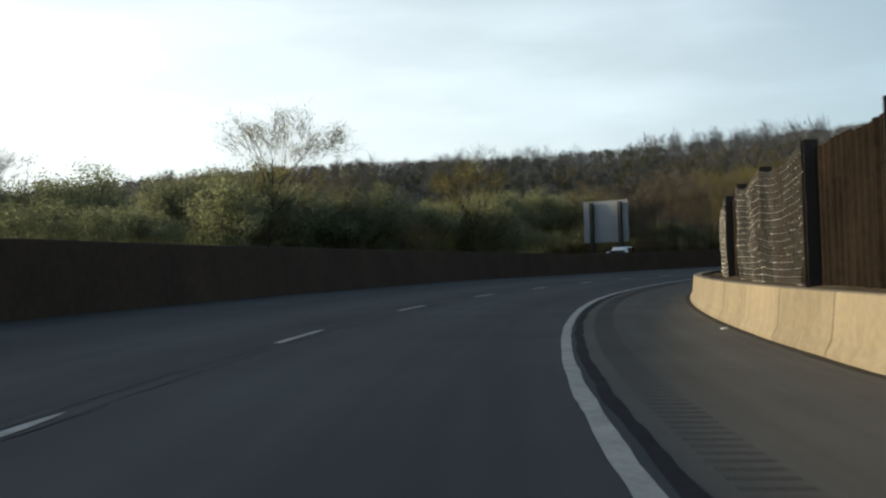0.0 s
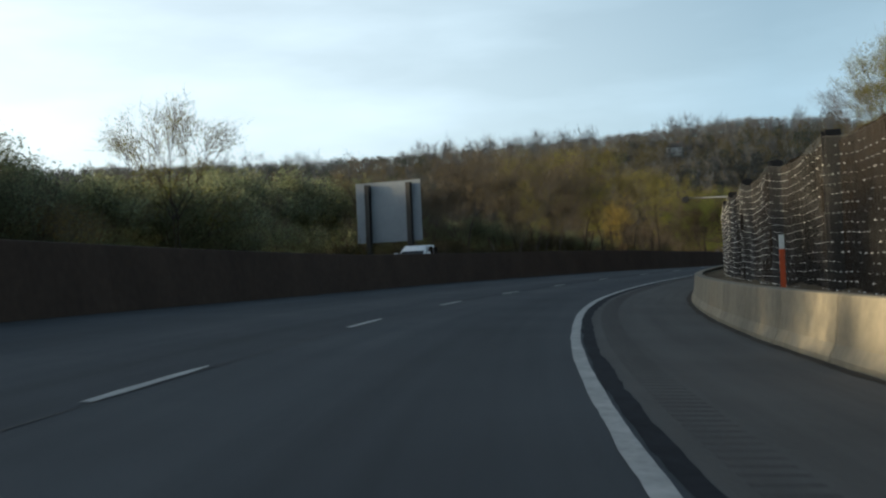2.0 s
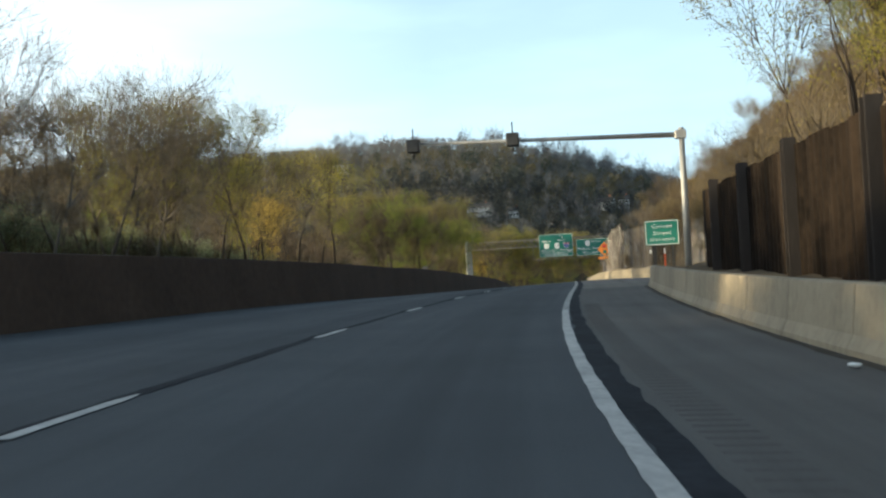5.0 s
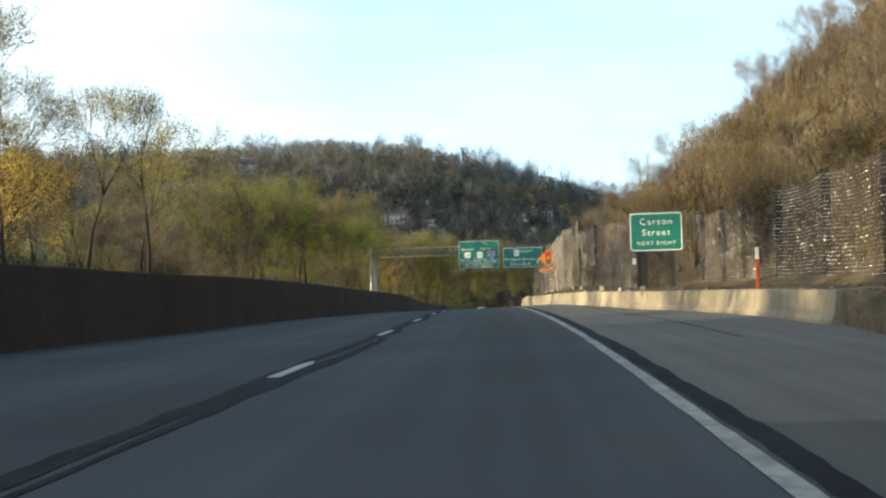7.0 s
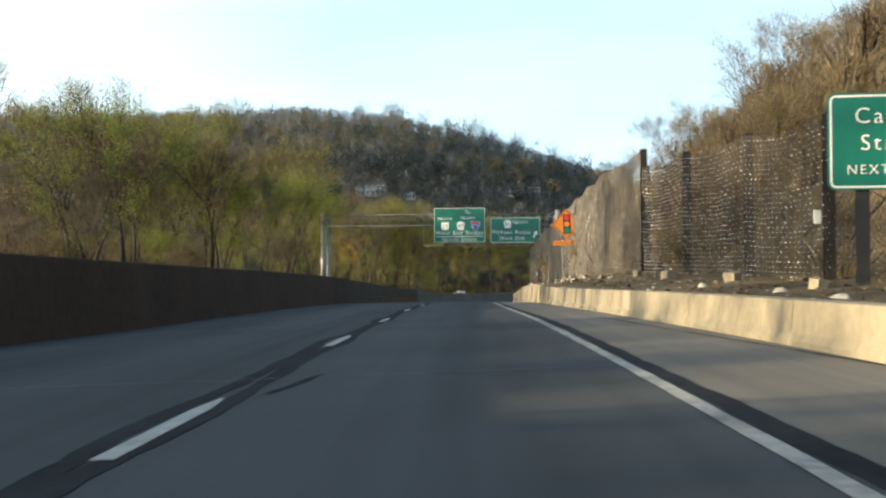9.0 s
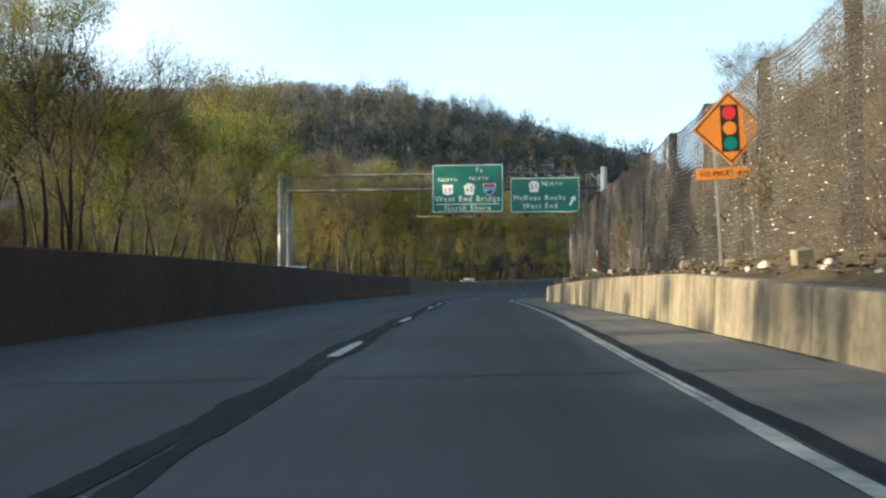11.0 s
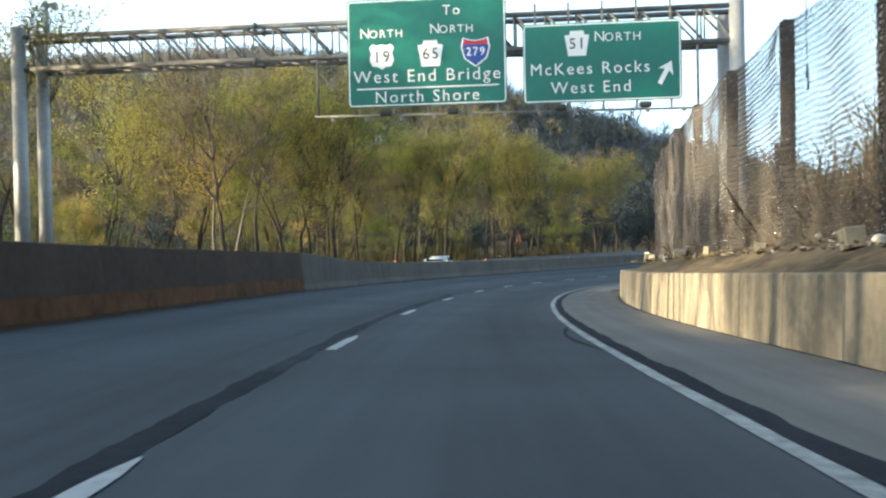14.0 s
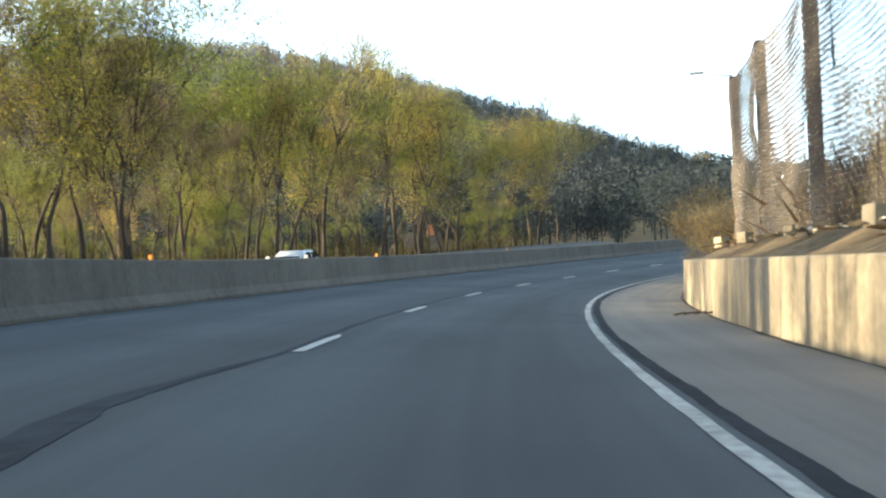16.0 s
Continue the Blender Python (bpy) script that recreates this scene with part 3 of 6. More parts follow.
ragged("side_seam", "sealed crack branching off the lane joint", 298.6, 319, lambda s: lane_d(s) + along(s, [298.6, 303, 308, 313, 319], [0.32, 0.33, 0.22, 0.18, -0.06]) + wander(s * 4, 6.0, 0.12), lambda s: along(s, [298, 304, 312, 319], [0.07, 0.06, 0.045, 0.03]), SEAL, 0.0078, rough=0.4, seed=5.0, category="crack seal")
ragged("side_seam", "short dark sealed patch beside the lane joint", 218.0, 220.4, lambda s: lane_d(s) + 0.40 + 0.12 * (s - 218), 0.06, SEAL, 0.0078, rough=0.5, seed=5.5, category="crack seal")
ragged("side_seam", "sealed crack curving off the edge line", 331.6, 338.4, lambda s: edge_d(s) - 0.12 - 0.24 * math.sin((s - 331.6) / 6.8 * math.pi), 0.035, SEAL, 0.0078, rough=0.5, seed=6.0, category="crack seal")
ragged("edge_seam", "ragged black seal between lane edge and shoulder", -30, 476, lambda s: edge_d(s) + along(s, [0, 130, 170, 476], [0.225, 0.235, 0.245, 0.225]) + wander(s, 9.0, 0.04), lambda s: along(s, [0, 40, 90, 130, 180, 200, 255, 290, 335, 355, 476], [0.06, 0.08, 0.12, 0.15, 0.125, 0.12, 0.10, 0.10, 0.15, 0.095, 0.085]), SEAL, 0.007, rough=0.3, seed=11.0, category="crack seal")
ragged("shoulder_seam", "thin sealed crack along the wide shoulder", 183, 236, lambda s: float(np.interp(s, [183, 193, 203, 219, 228, 236], [4.2, 4.15, 3.7, 4.2, 3.55, 3.2])), 0.03, SEAL, 0.008, rough=0.6, seed=13.0, category="crack seal")
for js, j0, j1 in ((187.6, -8.0, 1.5), (219.8, -7.5, 1.5), (352.6, -9.6, -2.9), (345.3, -2.4, -0.6), (299.6, -2.4, 3.6), (284.0, -2.0, 3.4), (272.5, -6.0, 3.4), (263.0, -6.0, 3.5)):
    verts, faces, n = [], [], 30
    for i in range(n + 1):
        d = j0 + (j1 - j0) * i / n
        w = 0.022 * (1 + 0.8 * noise.noise(Vector((d * 2, js, 0))))
        off = 0.12 * noise.noise(Vector((d * 0.5, js, 4))) + 0.28 * (d + 2) / 5 * (1 if js < 250 else 0)
        verts += [road(js + off - w, d, 0.0088), road(js + off + w, d, 0.0088)]
        if i:
            faces.append((2 * i - 2, 2 * i - 1, 2 * i + 1, 2 * i))
    tagged(new("cross_joint", mesh_from("cross_joint", verts, faces, SEAL if js > 250 else JOINT)), "thin transverse joint across the asphalt", "joint", kind="structure")

for e0, e1, mt in ((-30, 150, PAINT), (150, 476, WORN_PAINT)):
    ragged("edge_line", "worn solid white edge line", e0, e1, edge_d, lambda s: float(np.interp(s, [0, 130, 200, 320, 360, 476], [0.088, 0.088, 0.078, 0.086, 0.076, 0.074])), mt, 0.010, rough=0.14, seed=21.0)

for s in DASHES:
    verts, faces, n = [], [], 12
    for i in range(n + 1):
        q = s + 0.05 + (3.0 if 110 < s < 180 else 3.7) * i / n
        w = along(s, [100, 190], [0.068, 0.090]) * (1 - 0.75 * max(0.0, (i - 9.5) / 2.5)) + 0.012 * noise.noise(Vector((q * 2.0, s, 0)))
        verts += [road(q, lane_d(q) - w, 0.012), road(q, lane_d(q) + w, 0.012)]
        if i:
            faces.append((2 * i - 2, 2 * i - 1, 2 * i + 1, 2 * i))
    tagged(new("lane_dash", mesh_from("lane_dash", verts, faces, PAINT)), "worn white lane dash painted on the asphalt", "lane dash", "lane dashes", "structure")

ragged("edge_crack", "dark crack worn along the middle of the edge line", 260, 291, lambda s: edge_d(s) - 0.012 + wander(s * 3, 8.0, 0.04), 0.011, RIDGE, 0.0125, rough=0.9, seed=41.0, category="crack")

# shade line at the barrier and wall feet, painted as a strip together with dirt
ragged("dirt_strip", "painted shade line and dirt along the foot of the barrier", -30, 172, lambda s: right_d(s) - 0.10, lambda s: 0.08, SHADE_DIRT, 0.006, rough=0.5, seed=31.0, category="dirt")
ragged("dirt_strip", "painted shade line and dirt along the foot of the retaining wall", 264, 470, lambda s: right_d(s) - 0.05, lambda s: 0.06, SHADE_DIRT, 0.006, rough=0.9, seed=33.0, category="dirt")
ragged("dirt_strip", "painted shade line and dirt along the foot of the median wall", -30, 470, lambda s: median_d(s) + 0.05, lambda s: 0.10, SHADE_DIRT, 0.006, rough=0.7, seed=35.0, category="dirt")

# rumble strip: low ridges across the shoulder, groove shade and dirt in their colour
verts, faces = [], []
for i in range(int(150 / 0.30)):
    s = 4 + 0.30 * i
    e = edge_d(s) + 0.52
    for q, h in ((s, 0.001), (s + 0.015, 0.006), (s + 0.06, 0.006), (s + 0.075, 0.001)):
        verts += [road(q, e, h), road(q, e + 0.42, h)]
    k = 8 * i
    faces += [(k, k + 1, k + 3, k + 2), (k + 2, k + 3, k + 5, k + 4), (k + 4, k + 5, k + 7, k + 6), (k, k + 2, k + 4, k + 6), (k + 1, k + 7, k + 5, k + 3)]
tagged(new("rumble_strip", mesh_from("rumble_strip", verts, faces, RIDGE)), "row of low rumble bars, coloured dark for groove shade and dirt", "rumble strip", kind="stuff")

# orange rust band on the foot of the median wall
ragged_band = sweep("rust_band", lambda s: [(-0.02, 0.10), (-0.045, 0.24 - 0.1 * (s < 322)), (-0.060, 0.40 - 0.22 * (s < 324)), (-0.075, min(0.62, 0.16 + 0.10 * (s - 318)) + 0.10 * noise.noise(Vector((s * 0.5, 0, 0))))], 318, 365.3, lambda s: median_d(s) + 0.012, RUST_BAND, 1.0, caps=False)
tagged(new("rust_band", ragged_band), "orange rust-stained strip along the foot of the median wall", "stained strip", kind="structure")

# ---- rockfall fence ----
def fence_d(s):
    return float(np.interp(s, [-30, 160, 172, 192, 233.6, 238.8, 244.6, 251, 257.5, 268, 290, 400], [6.35, 6.4, 9.0, 13.4, 13.9, 10.3, 9.55, 8.7, 8.15, 7.4, 6.9, 6.8]))


def fence_foot(s):
    return float(bank_h(s, fence_d(s))) - 0.15


def fence_top(s):
    return float(np.interp(s, [-30, 0, 60, 100, 130, 166, 190, 232, 244.6, 251, 257.4, 258, 290, 340, 372, 396], [3.9, 3.75, 3.6, 3.55, 3.6, 3.55, 5.1, 5.2, 5.8, 6.0, 6.2, 7.2, 6.7, 7.1, 7.2, 7.6]))


def h_post():
    """A steel H-section one metre tall, to be stretched to its height."""
    a, b, w, t = 0.14, 0.16, 0.013, 0.135
    ring = [(-a, -b), (a, -b), (a, -t), (w, -t), (w, t), (a, t), (a, b), (-a, b), (-a, t), (-w, t), (-w, -t), (-a, -t)]
    bm = bmesh.new()
    low, top = [bm.verts.new((x, y, 0)) for x, y in ring], [bm.verts.new((x, y, 1)) for x, y in ring]
    for k in range(12):
        bm.faces.new((low[k], low[(k + 1) % 12], top[(k + 1) % 12], top[k]))
    bm.faces.new(top)
    me = bpy.data.meshes.new("post")
    bm.to_mesh(me)
    bm.free()
    me.materials.append(RUSTY)
    return me


def net(s0, s1, mesh=0.22, wire=0.0045, sag=0.10, seed=0, knot=0.014, mat=None):
    """Netting of crossed bent wires between two posts, hung from a top cable."""
    a, b = road(s0, fence_d(s0), 0), road(s1, fence_d(s1), 0)
    z0, z1 = a.z + fence_foot(s0), b.z + fence_foot(s1)
    t0, t1 = a.z + fence_top(s0), b.z + fence_top(s1)
    run = Vector((b.x - a.x, b.y - a.y, 0))
    length = run.length
    run.normalize()
    side = Vector((run.y, -run.x, 0))
    broad = run + side
    verts, faces = [], []

    def spot(u, v):
        low, top = z0 + (z1 - z0) * u, t0 + (t1 - t0) * u - 0.22 * math.sin(math.pi * u)
        out = -0.19 + sag * noise.noise(Vector((u * 3, v * 4, seed))) + 0.012 * math.sin(v * 40 + 4 * noise.noise(Vector((u * 2, seed, 0))))
        p = Vector((a.x, a.y, 0)) + run * (length * u) + side * out
        ripple = 0.055 * noise.noise(Vector((u * length * 0.9, v * 1.5, seed * 3.1))) * math.sin(math.pi * v)
        return Vector((p.x, p.y, low + (top - low) * v + ripple))

    height = (t0 - z0 + t1 - z1) / 2
    rows = int(height / mesh)
    cols = max(4, int(length / mesh))
    grid = [[spot((c + (0.5 if r % 2 else 0.0)) / (cols + 0.5), r / rows) for c in range(cols + 1)] for r in range(rows + 1)]

    def strand(p, q):
        k = len(verts)
        off = (q - p).cross(broad).normalized() * wire
        verts.extend([p - off, p + off, q + off, q - off])
        faces.append((k, k + 1, k + 2, k + 3))

    for r in range(rows):
        for c in range(cols + 1):
            p = grid[r][c]
            other = c - 1 if r % 2 == 0 else c + 1
            strand(p, grid[r + 1][c])
            if 0 <= other <= cols:
                strand(p, grid[r + 1][other])
    for c in range(cols):
        for r in (0, rows):
            strand(grid[r][c], grid[r][c + 1])
    plain = len(faces)
    rng = random.Random(seed)
    # glints on the net, shaped as small bright knots at its crossings
    for r in range(1, rows):
        for c in range(cols + 1):
            if (r + c) % 2 or rng.random() < 0.2:
                continue
            k, p, w = len(verts), grid[r][c], knot * rng.uniform(0.7, 1.25)
            a, b, t = run * w * 1.3, side * w, Vector((rng.uniform(-0.5, 0.5), rng.uniform(-0.5, 0.5), 1)) * w
            verts.extend([p + a + b * 0.6, p - a + b * 0.6, p - b, p + t])
            faces.extend([(k, k + 1, k + 3), (k + 1, k + 2, k + 3), (k + 2, k, k + 3), (k + 2, k + 1, k)])
    me = mesh_from("net", verts, faces, [mat or WIRE, GLINT])
    me.polygons.foreach_set("material_index", [0] * plain + [1] * (len(faces) - plain))
    return me


def net_hem(s):
    """The gathered edge of a net: short bright twists, standing for glints, up the road side of a post."""
    rng, verts, faces = random.Random(int(s * 10)), [], []
    h, top = fence_foot(s) + 0.1, fence_top(s) - 0.1
    while h < top:
        p = road(s - 0.20 + rng.uniform(-0.05, 0.05), fence_d(s) - 0.20 + rng.uniform(-0.03, 0.03), h)
        k, w = len(verts), rng.uniform(0.010, 0.024)
        verts.extend([p + Vector((w, 0, 0)), p + Vector((-w, w, 0)), p + Vector((-w, -w, 0)), p + Vector((rng.uniform(-w, w), 0, w * 3))])
        faces.extend([(k, k + 1, k + 3), (k + 1, k + 2, k + 3), (k + 2, k, k + 3), (k + 2, k + 1, k)])
        h += rng.uniform(0.05, 0.13)
    return mesh_from("net_hem", verts, faces, GLINT)


def sheet(s0, s1, drop):
    """One upright corrugated steel sheet between two posts."""
    a, b = road(s0, fence_d(s0) + 0.10, 0), road(s1, fence_d(s1) + 0.10, 0)
    length, run = (b - a).length, (b - a).normalized()
    side = Vector((-run.y, run.x, 0)).normalized()
    foot, top = fence_foot(s0) - 0.2, fence_top((s0 + s1) / 2) - drop
    n = max(4, int(length / 0.10))
    verts, faces = [], []
    for i in range(n + 1):
        p = a + run * (length * i / n) + side * (0.030 if i % 4 in (1, 2) else -0.030)
        verts += [p + Vector((0, 0, foot)), p + Vector((0, 0, top))]
        if i:
            faces.append((2 * i - 2, 2 * i, 2 * i + 1, 2 * i - 1))
    return mesh_from("sheet", verts, faces, BOARD)


def fence(name, label, posts, boarded, mesh=0.22, skip=(), wire=0.0045, knot=0.016, mat=None, hem=False):
    holder = thing(name, label, "fence")
    shared = h_post()
    for i, s in enumerate(posts):
        p = road(s, fence_d(s), 0)
        tall = fence_top(s) - fence_foot(s) + 0.5
        lean = 1.6 * noise.noise(Vector((s, 3, 0)))
        m = pose(p.x, p.y, p.z + fence_foot(s) - 0.4, lean, lean * 0.7, heading(s)) @ Matrix.Diagonal((1, 1, tall, 1))
        piece("post", shared, holder, m=m)
        if i + 1 < len(posts):
            step = posts[i + 1] - s
            if boarded:
                for k in range(4):
                    w = (step - 0.1) / 4
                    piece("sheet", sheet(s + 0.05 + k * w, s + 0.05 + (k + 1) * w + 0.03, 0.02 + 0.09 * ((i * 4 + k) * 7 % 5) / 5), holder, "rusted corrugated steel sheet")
            if i not in skip:
                piece("net", net(s, posts[i + 1], mesh, wire, seed=i, knot=knot(s) if callable(knot) else knot, mat=mat), holder)
            if hem:
                tagged(piece("net_hem", net_hem(s), holder), "bundled edge of the netting, glints put in as bright twists", kind="stuff")
    return holder


# the netting takes the dark steel in place of shade on its wires
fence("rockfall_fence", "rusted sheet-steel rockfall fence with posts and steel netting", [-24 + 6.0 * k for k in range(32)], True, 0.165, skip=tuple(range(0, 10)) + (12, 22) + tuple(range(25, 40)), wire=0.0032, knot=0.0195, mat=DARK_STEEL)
fence("rockfall_fence", "tall rockfall fence of rusty posts and steel netting", [173, 180, 187, 195, 202, 209, 216.5, 223.6, 229.4, 234, 238.8, 244.6, 251, 257.3], False, 0.16, wire=0.0058, knot=0.030)
TALL_POSTS = [257.9] + [293.7 + 6.72 * k for k in range(-4, 16)]
fence("rockfall_fence", "highest rockfall fence of rusty posts and sagging steel netting", TALL_POSTS, False, 0.14, wire=0.0078, knot=lambda s: along(s, [258, 300, 316, 400], [0.018, 0.016, 0.012, 0.012]), hem=True)
# shorter old posts left standing behind the tall fence
for s in (315.5, 322.4, 331.6, 334.4, 347.5, 356.0):
    p = road(s, 8.3, 0)
    foot = float(bank_h(s, 8.3))
    ob = new("steel_post", h_post())
    ob.matrix_basis = pose(p.x, p.y, p.z + foot - 0.4, 1.5, -1, heading(s)) @ Matrix.Diagonal((0.9, 0.9, 5.1 - foot + 0.4, 1))
    tagged(ob, "short rusty steel post behind the netting fence", "post", "old posts behind the fence")

# loops of cable that hang on the tall fence
def cable_loop(s, h, r):
    bm = bmesh.new()
    n = 18
    ring = [Vector((r * 1.05 * math.cos(2 * math.pi * k / n), 0.02 * math.sin(5 * k), r * math.sin(2 * math.pi * k / n))) for k in range(n)]
    for k in range(n):
        tube(bm, ring[k], ring[(k + 1) % n], 0.018, n=5, caps=False)
    tube(bm, (r * 0.2, 0, r), (-0.7, 0.02, r + 1.3), 0.012, n=5)
    p = road(s, fence_d(s) - 0.24, 0)
    ob = part("cable_loop", bm, DARK_STEEL, None, m=pose(p.x, p.y, p.z + h, 0, 0, heading(s) + 75))
    return tagged(ob, "loop of dark steel cable hanging on the fence", "cable loop", "cable loops")


for s, h, r in ((325.7, 5.2, 0.27), (329.2, 6.4, 0.27), (332.0, 5.4, 0.27), (338.1, 5.4, 0.27), (353, 5.4, 0.30), (364, 5.3, 0.30), (378.2, 5.4, 0.30)):
    cable_loop(s, h, r)

# ---- signs ----
def letters(text, size, bold=0.0, width=1.0):
    cu = bpy.data.curves.new("text", "FONT")
    cu.body, cu.size, cu.align_x, cu.align_y, cu.offset, cu.extrude = text, size, "CENTER", "CENTER", bold, 0.002
    cu.space_character = 1.22
    cu.resolution_u = 3
    ob = bpy.data.objects.new("text", cu)
    scene.collection.objects.link(ob)
    bpy.context.view_layer.update()
    me = bpy.data.meshes.new_from_object(ob.evaluated_get(bpy.context.evaluated_depsgraph_get()))
    bpy.data.objects.remove(ob)
    me.transform(Matrix.Rotation(radians(90), 4, "X") @ Matrix.Diagonal((width, 1, 1, 1)))
    return me


def write(parent, text, x, z, size, mat, y=-0.05, bold=-0.002, width=1.0, name="letter"):
    """A line of lettering, each letter a part of its own."""
    me = letters(text, size, bold, width)
    bm = bmesh.new()
    bm.from_mesh(me)
    left, groups = set(bm.verts), []
    while left:
        todo, found = [left.pop()], []
        while todo:
            v = todo.pop()
            found.append(v)
            for e in v.link_edges:
                o = e.other_vert(v)
                if o in left:
                    left.remove(o)
                    todo.append(o)
        lo, hi = min(v.co.x for v in found), max(v.co.x for v in found)
        for g in groups:
            if lo < g[1] - 0.3 * min(hi - lo, g[1] - g[0]) and hi > g[0] + 0.3 * min(hi - lo, g[1] - g[0]):
                g[0], g[1] = min(g[0], lo), max(g[1], hi)
                g[2] += found
                break
        else:
            groups.append([lo, hi, found])
    for lo, hi, found in sorted(groups, key=lambda g: g[0]):
        index = {v: k for k, v in enumerate(found)}
        faces = [[index[v] for v in f.verts] for f in bm.faces if f.verts[0] in index]
        piece(name, mesh_from(name, [v.co for v in found], faces, mat), parent, m=Matrix.Translation((x, y, z)))
    bm.free()


def flat(name, parent, outline, mat, y=-0.04, depth=0.012, label=""):
    """A thin flat shape that faces the traffic, from its outline in x and z."""
    bm = bmesh.new()
    front = [bm.verts.new((x, y, z)) for x, z in outline]
    back = [bm.verts.new((x, y + depth, z)) for x, z in outline]
    bm.faces.new(front)
    bm.faces.new(back[::-1])
    for i in range(len(front)):
        bm.faces.new((front[i], back[i], back[(i + 1) % len(front)], front[(i + 1) % len(front)]))
    bmesh.ops.recalc_face_normals(bm, faces=bm.faces)
    return part(name, bm, mat, parent, label)


def rounded(x0, x1, z0, z1, r, n=5):
    out = []
    for cx, cz, a0 in ((x1 - r, z1 - r, 0), (x0 + r, z1 - r, 90), (x0 + r, z0 + r, 180), (x1 - r, z0 + r, 270)):
        out += [(cx + r * math.cos(radians(a0 + 90 * i / n)), cz + r * math.sin(radians(a0 + 90 * i / n))) for i in range(n + 1)]
    return out


def green_panel(parent, x0, x1, z0, z1, name="panel"):
    flat(name, parent, rounded(x0, x1, z0, z1, 0.20), GREEN, -0.03, 0.05)
    inset, w = 0.05, 0.055
    a, b = rounded(x0 + inset, x1 - inset, z0 + inset, z1 - inset, 0.17), rounded(x0 + inset + w, x1 - inset - w, z0 + inset + w, z1 - inset - w, 0.11)
    n = len(a)
    verts = [(x, -0.036, z) for x, z in a] + [(x, -0.036, z) for x, z in b]
    piece("border", mesh_from("border", verts, [(i, n + i, n + (i + 1) % n, (i + 1) % n) for i in range(n)], WHITE), parent)


SHIELD_US = [(0, 0.50), (0.20, 0.46), (0.38, 0.52), (0.50, 0.38), (0.43, 0.15), (0.50, -0.15), (0.38, -0.38), (0.15, -0.42), (0, -0.52), (-0.15, -0.42), (-0.38, -0.38), (-0.50, -0.15), (-0.43, 0.15), (-0.50, 0.38), (-0.38, 0.52), (-0.20, 0.46)]
SHIELD_KEY = [(-0.27, 0.52), (0.27, 0.52), (0.30, 0.36), (0.50, 0.34), (0.36, -0.50), (-0.36, -0.50), (-0.50, 0.34), (-0.30, 0.36)]
SHIELD_I = [(0, 0.40), (0.25, 0.44), (0.45, 0.50), (0.52, 0.15), (0.40, -0.25), (0, -0.55), (-0.40, -0.25), (-0.52, 0.15), (-0.45, 0.50), (-0.25, 0.44)]


def shield(parent, outline, x, z, size, number, mat, ink, digit=0.5):
    flat("shield", parent, [(x + a * size, z + b * size) for a, b in outline], mat, -0.045, 0.008)
    write(parent, number, x, z - 0.02, size * digit, ink, -0.05, 0.004, 0.95, "digit")


def arrow(parent, x, z, size, degrees, mat):
    c, s = math.cos(radians(degrees)), math.sin(radians(degrees))
    pts = [(-0.5, -0.09), (0.12, -0.09), (0.02, -0.32), (0.5, 0.0), (0.02, 0.32), (0.12, 0.09), (-0.5, 0.09)]
    flat("arrow", parent, [(x + size * (a * c - b * s), z + size * (a * s + b * c)) for a, b in pts], mat, -0.045, 0.008)


# overhead gantry: local x runs to the right along the truss, z is the world's height
GX0, GY0, GLEN = -123.92, 342.1, 34.35
G = Matrix.Translation((GX0, GY0, 0)) @ Matrix.Rotation(radians(2.2), 4, "Z")
gantry = thing("sign_gantry", "galvanised steel box-truss gantry spanning both carriageways", "gantry", m=G)
for gx_, gy_, foot in ((0, 0, -4.2), (0.45, 1.5, -4.2), (GLEN, 0, -4.0), (GLEN - 0.4, 1.5, -4.0)):
    bm = bmesh.new()
    tube(bm, (gx_, gy_, foot), (gx_, gy_, 10.55 if gy_ == 0 else 9.9), 0.38 if gy_ == 0 else 0.34, 0.34 if gy_ == 0 else 0.32, 18)
    part("post", bm, STEEL, gantry)
LOW, HIGH, DEEP = 8.5, 10.08, 1.5
for y in (0.0, DEEP):
    for z in (LOW, HIGH):
        bm = bmesh.new()
        tube(bm, (0, y, z), (GLEN, y, z), 0.13, n=10)
        part("chord", bm, TRUSS, gantry)
bays = 24
for i in range(bays + 1):
    x = GLEN * i / bays
    bm = bmesh.new()
    for y in (0.0, DEEP):
        tube(bm, (x, y, LOW), (x, y, HIGH), 0.045, n=6)
    for z in (LOW, HIGH):
        tube(bm, (x, 0, z), (x, DEEP, z), 0.04, n=6)
    part("upright", bm, TRUSS, gantry)
    if i < bays:
        bm, x2 = bmesh.new(), GLEN * (i + 1) / bays
        for y in (0.0, DEEP):
            tube(bm, (x, y, HIGH), (x2, y, LOW), 0.06, n=6)
        tube(bm, (x, 0, LOW), (x2, DEEP, LOW), 0.035, n=6)
        part("diagonal", bm, TRUSS, gantry)
for x in (12.0, 23.0):
    for y in (0.0, DEEP):
        for z in (LOW, HIGH):
            bm = bmesh.new()
            tube(bm, (x - 0.06, y, z), (x + 0.06, y, z), 0.21, n=12)
            part("flange", bm, TRUSS, gantry)
bm = bmesh.new()
tube(bm, (1.4, 0.2, 10.0), (1.4, 0.2, 11.85), 0.11, n=8)
box(bm, 1.2, 1.75, 0.1, 0.3, 11.55, 11.72)
box(bm, 1.7, 1.95, 0.05, 0.35, 11.4, 11.75, 0.03)
part("camera_mast", bm, STEEL, gantry, "pale mast with a small camera housing")
# light bar under the signs
bm = bmesh.new()
tube(bm, (15.0, -0.75, 5.62), (32.6, -0.75, 5.45), 0.05, n=8)
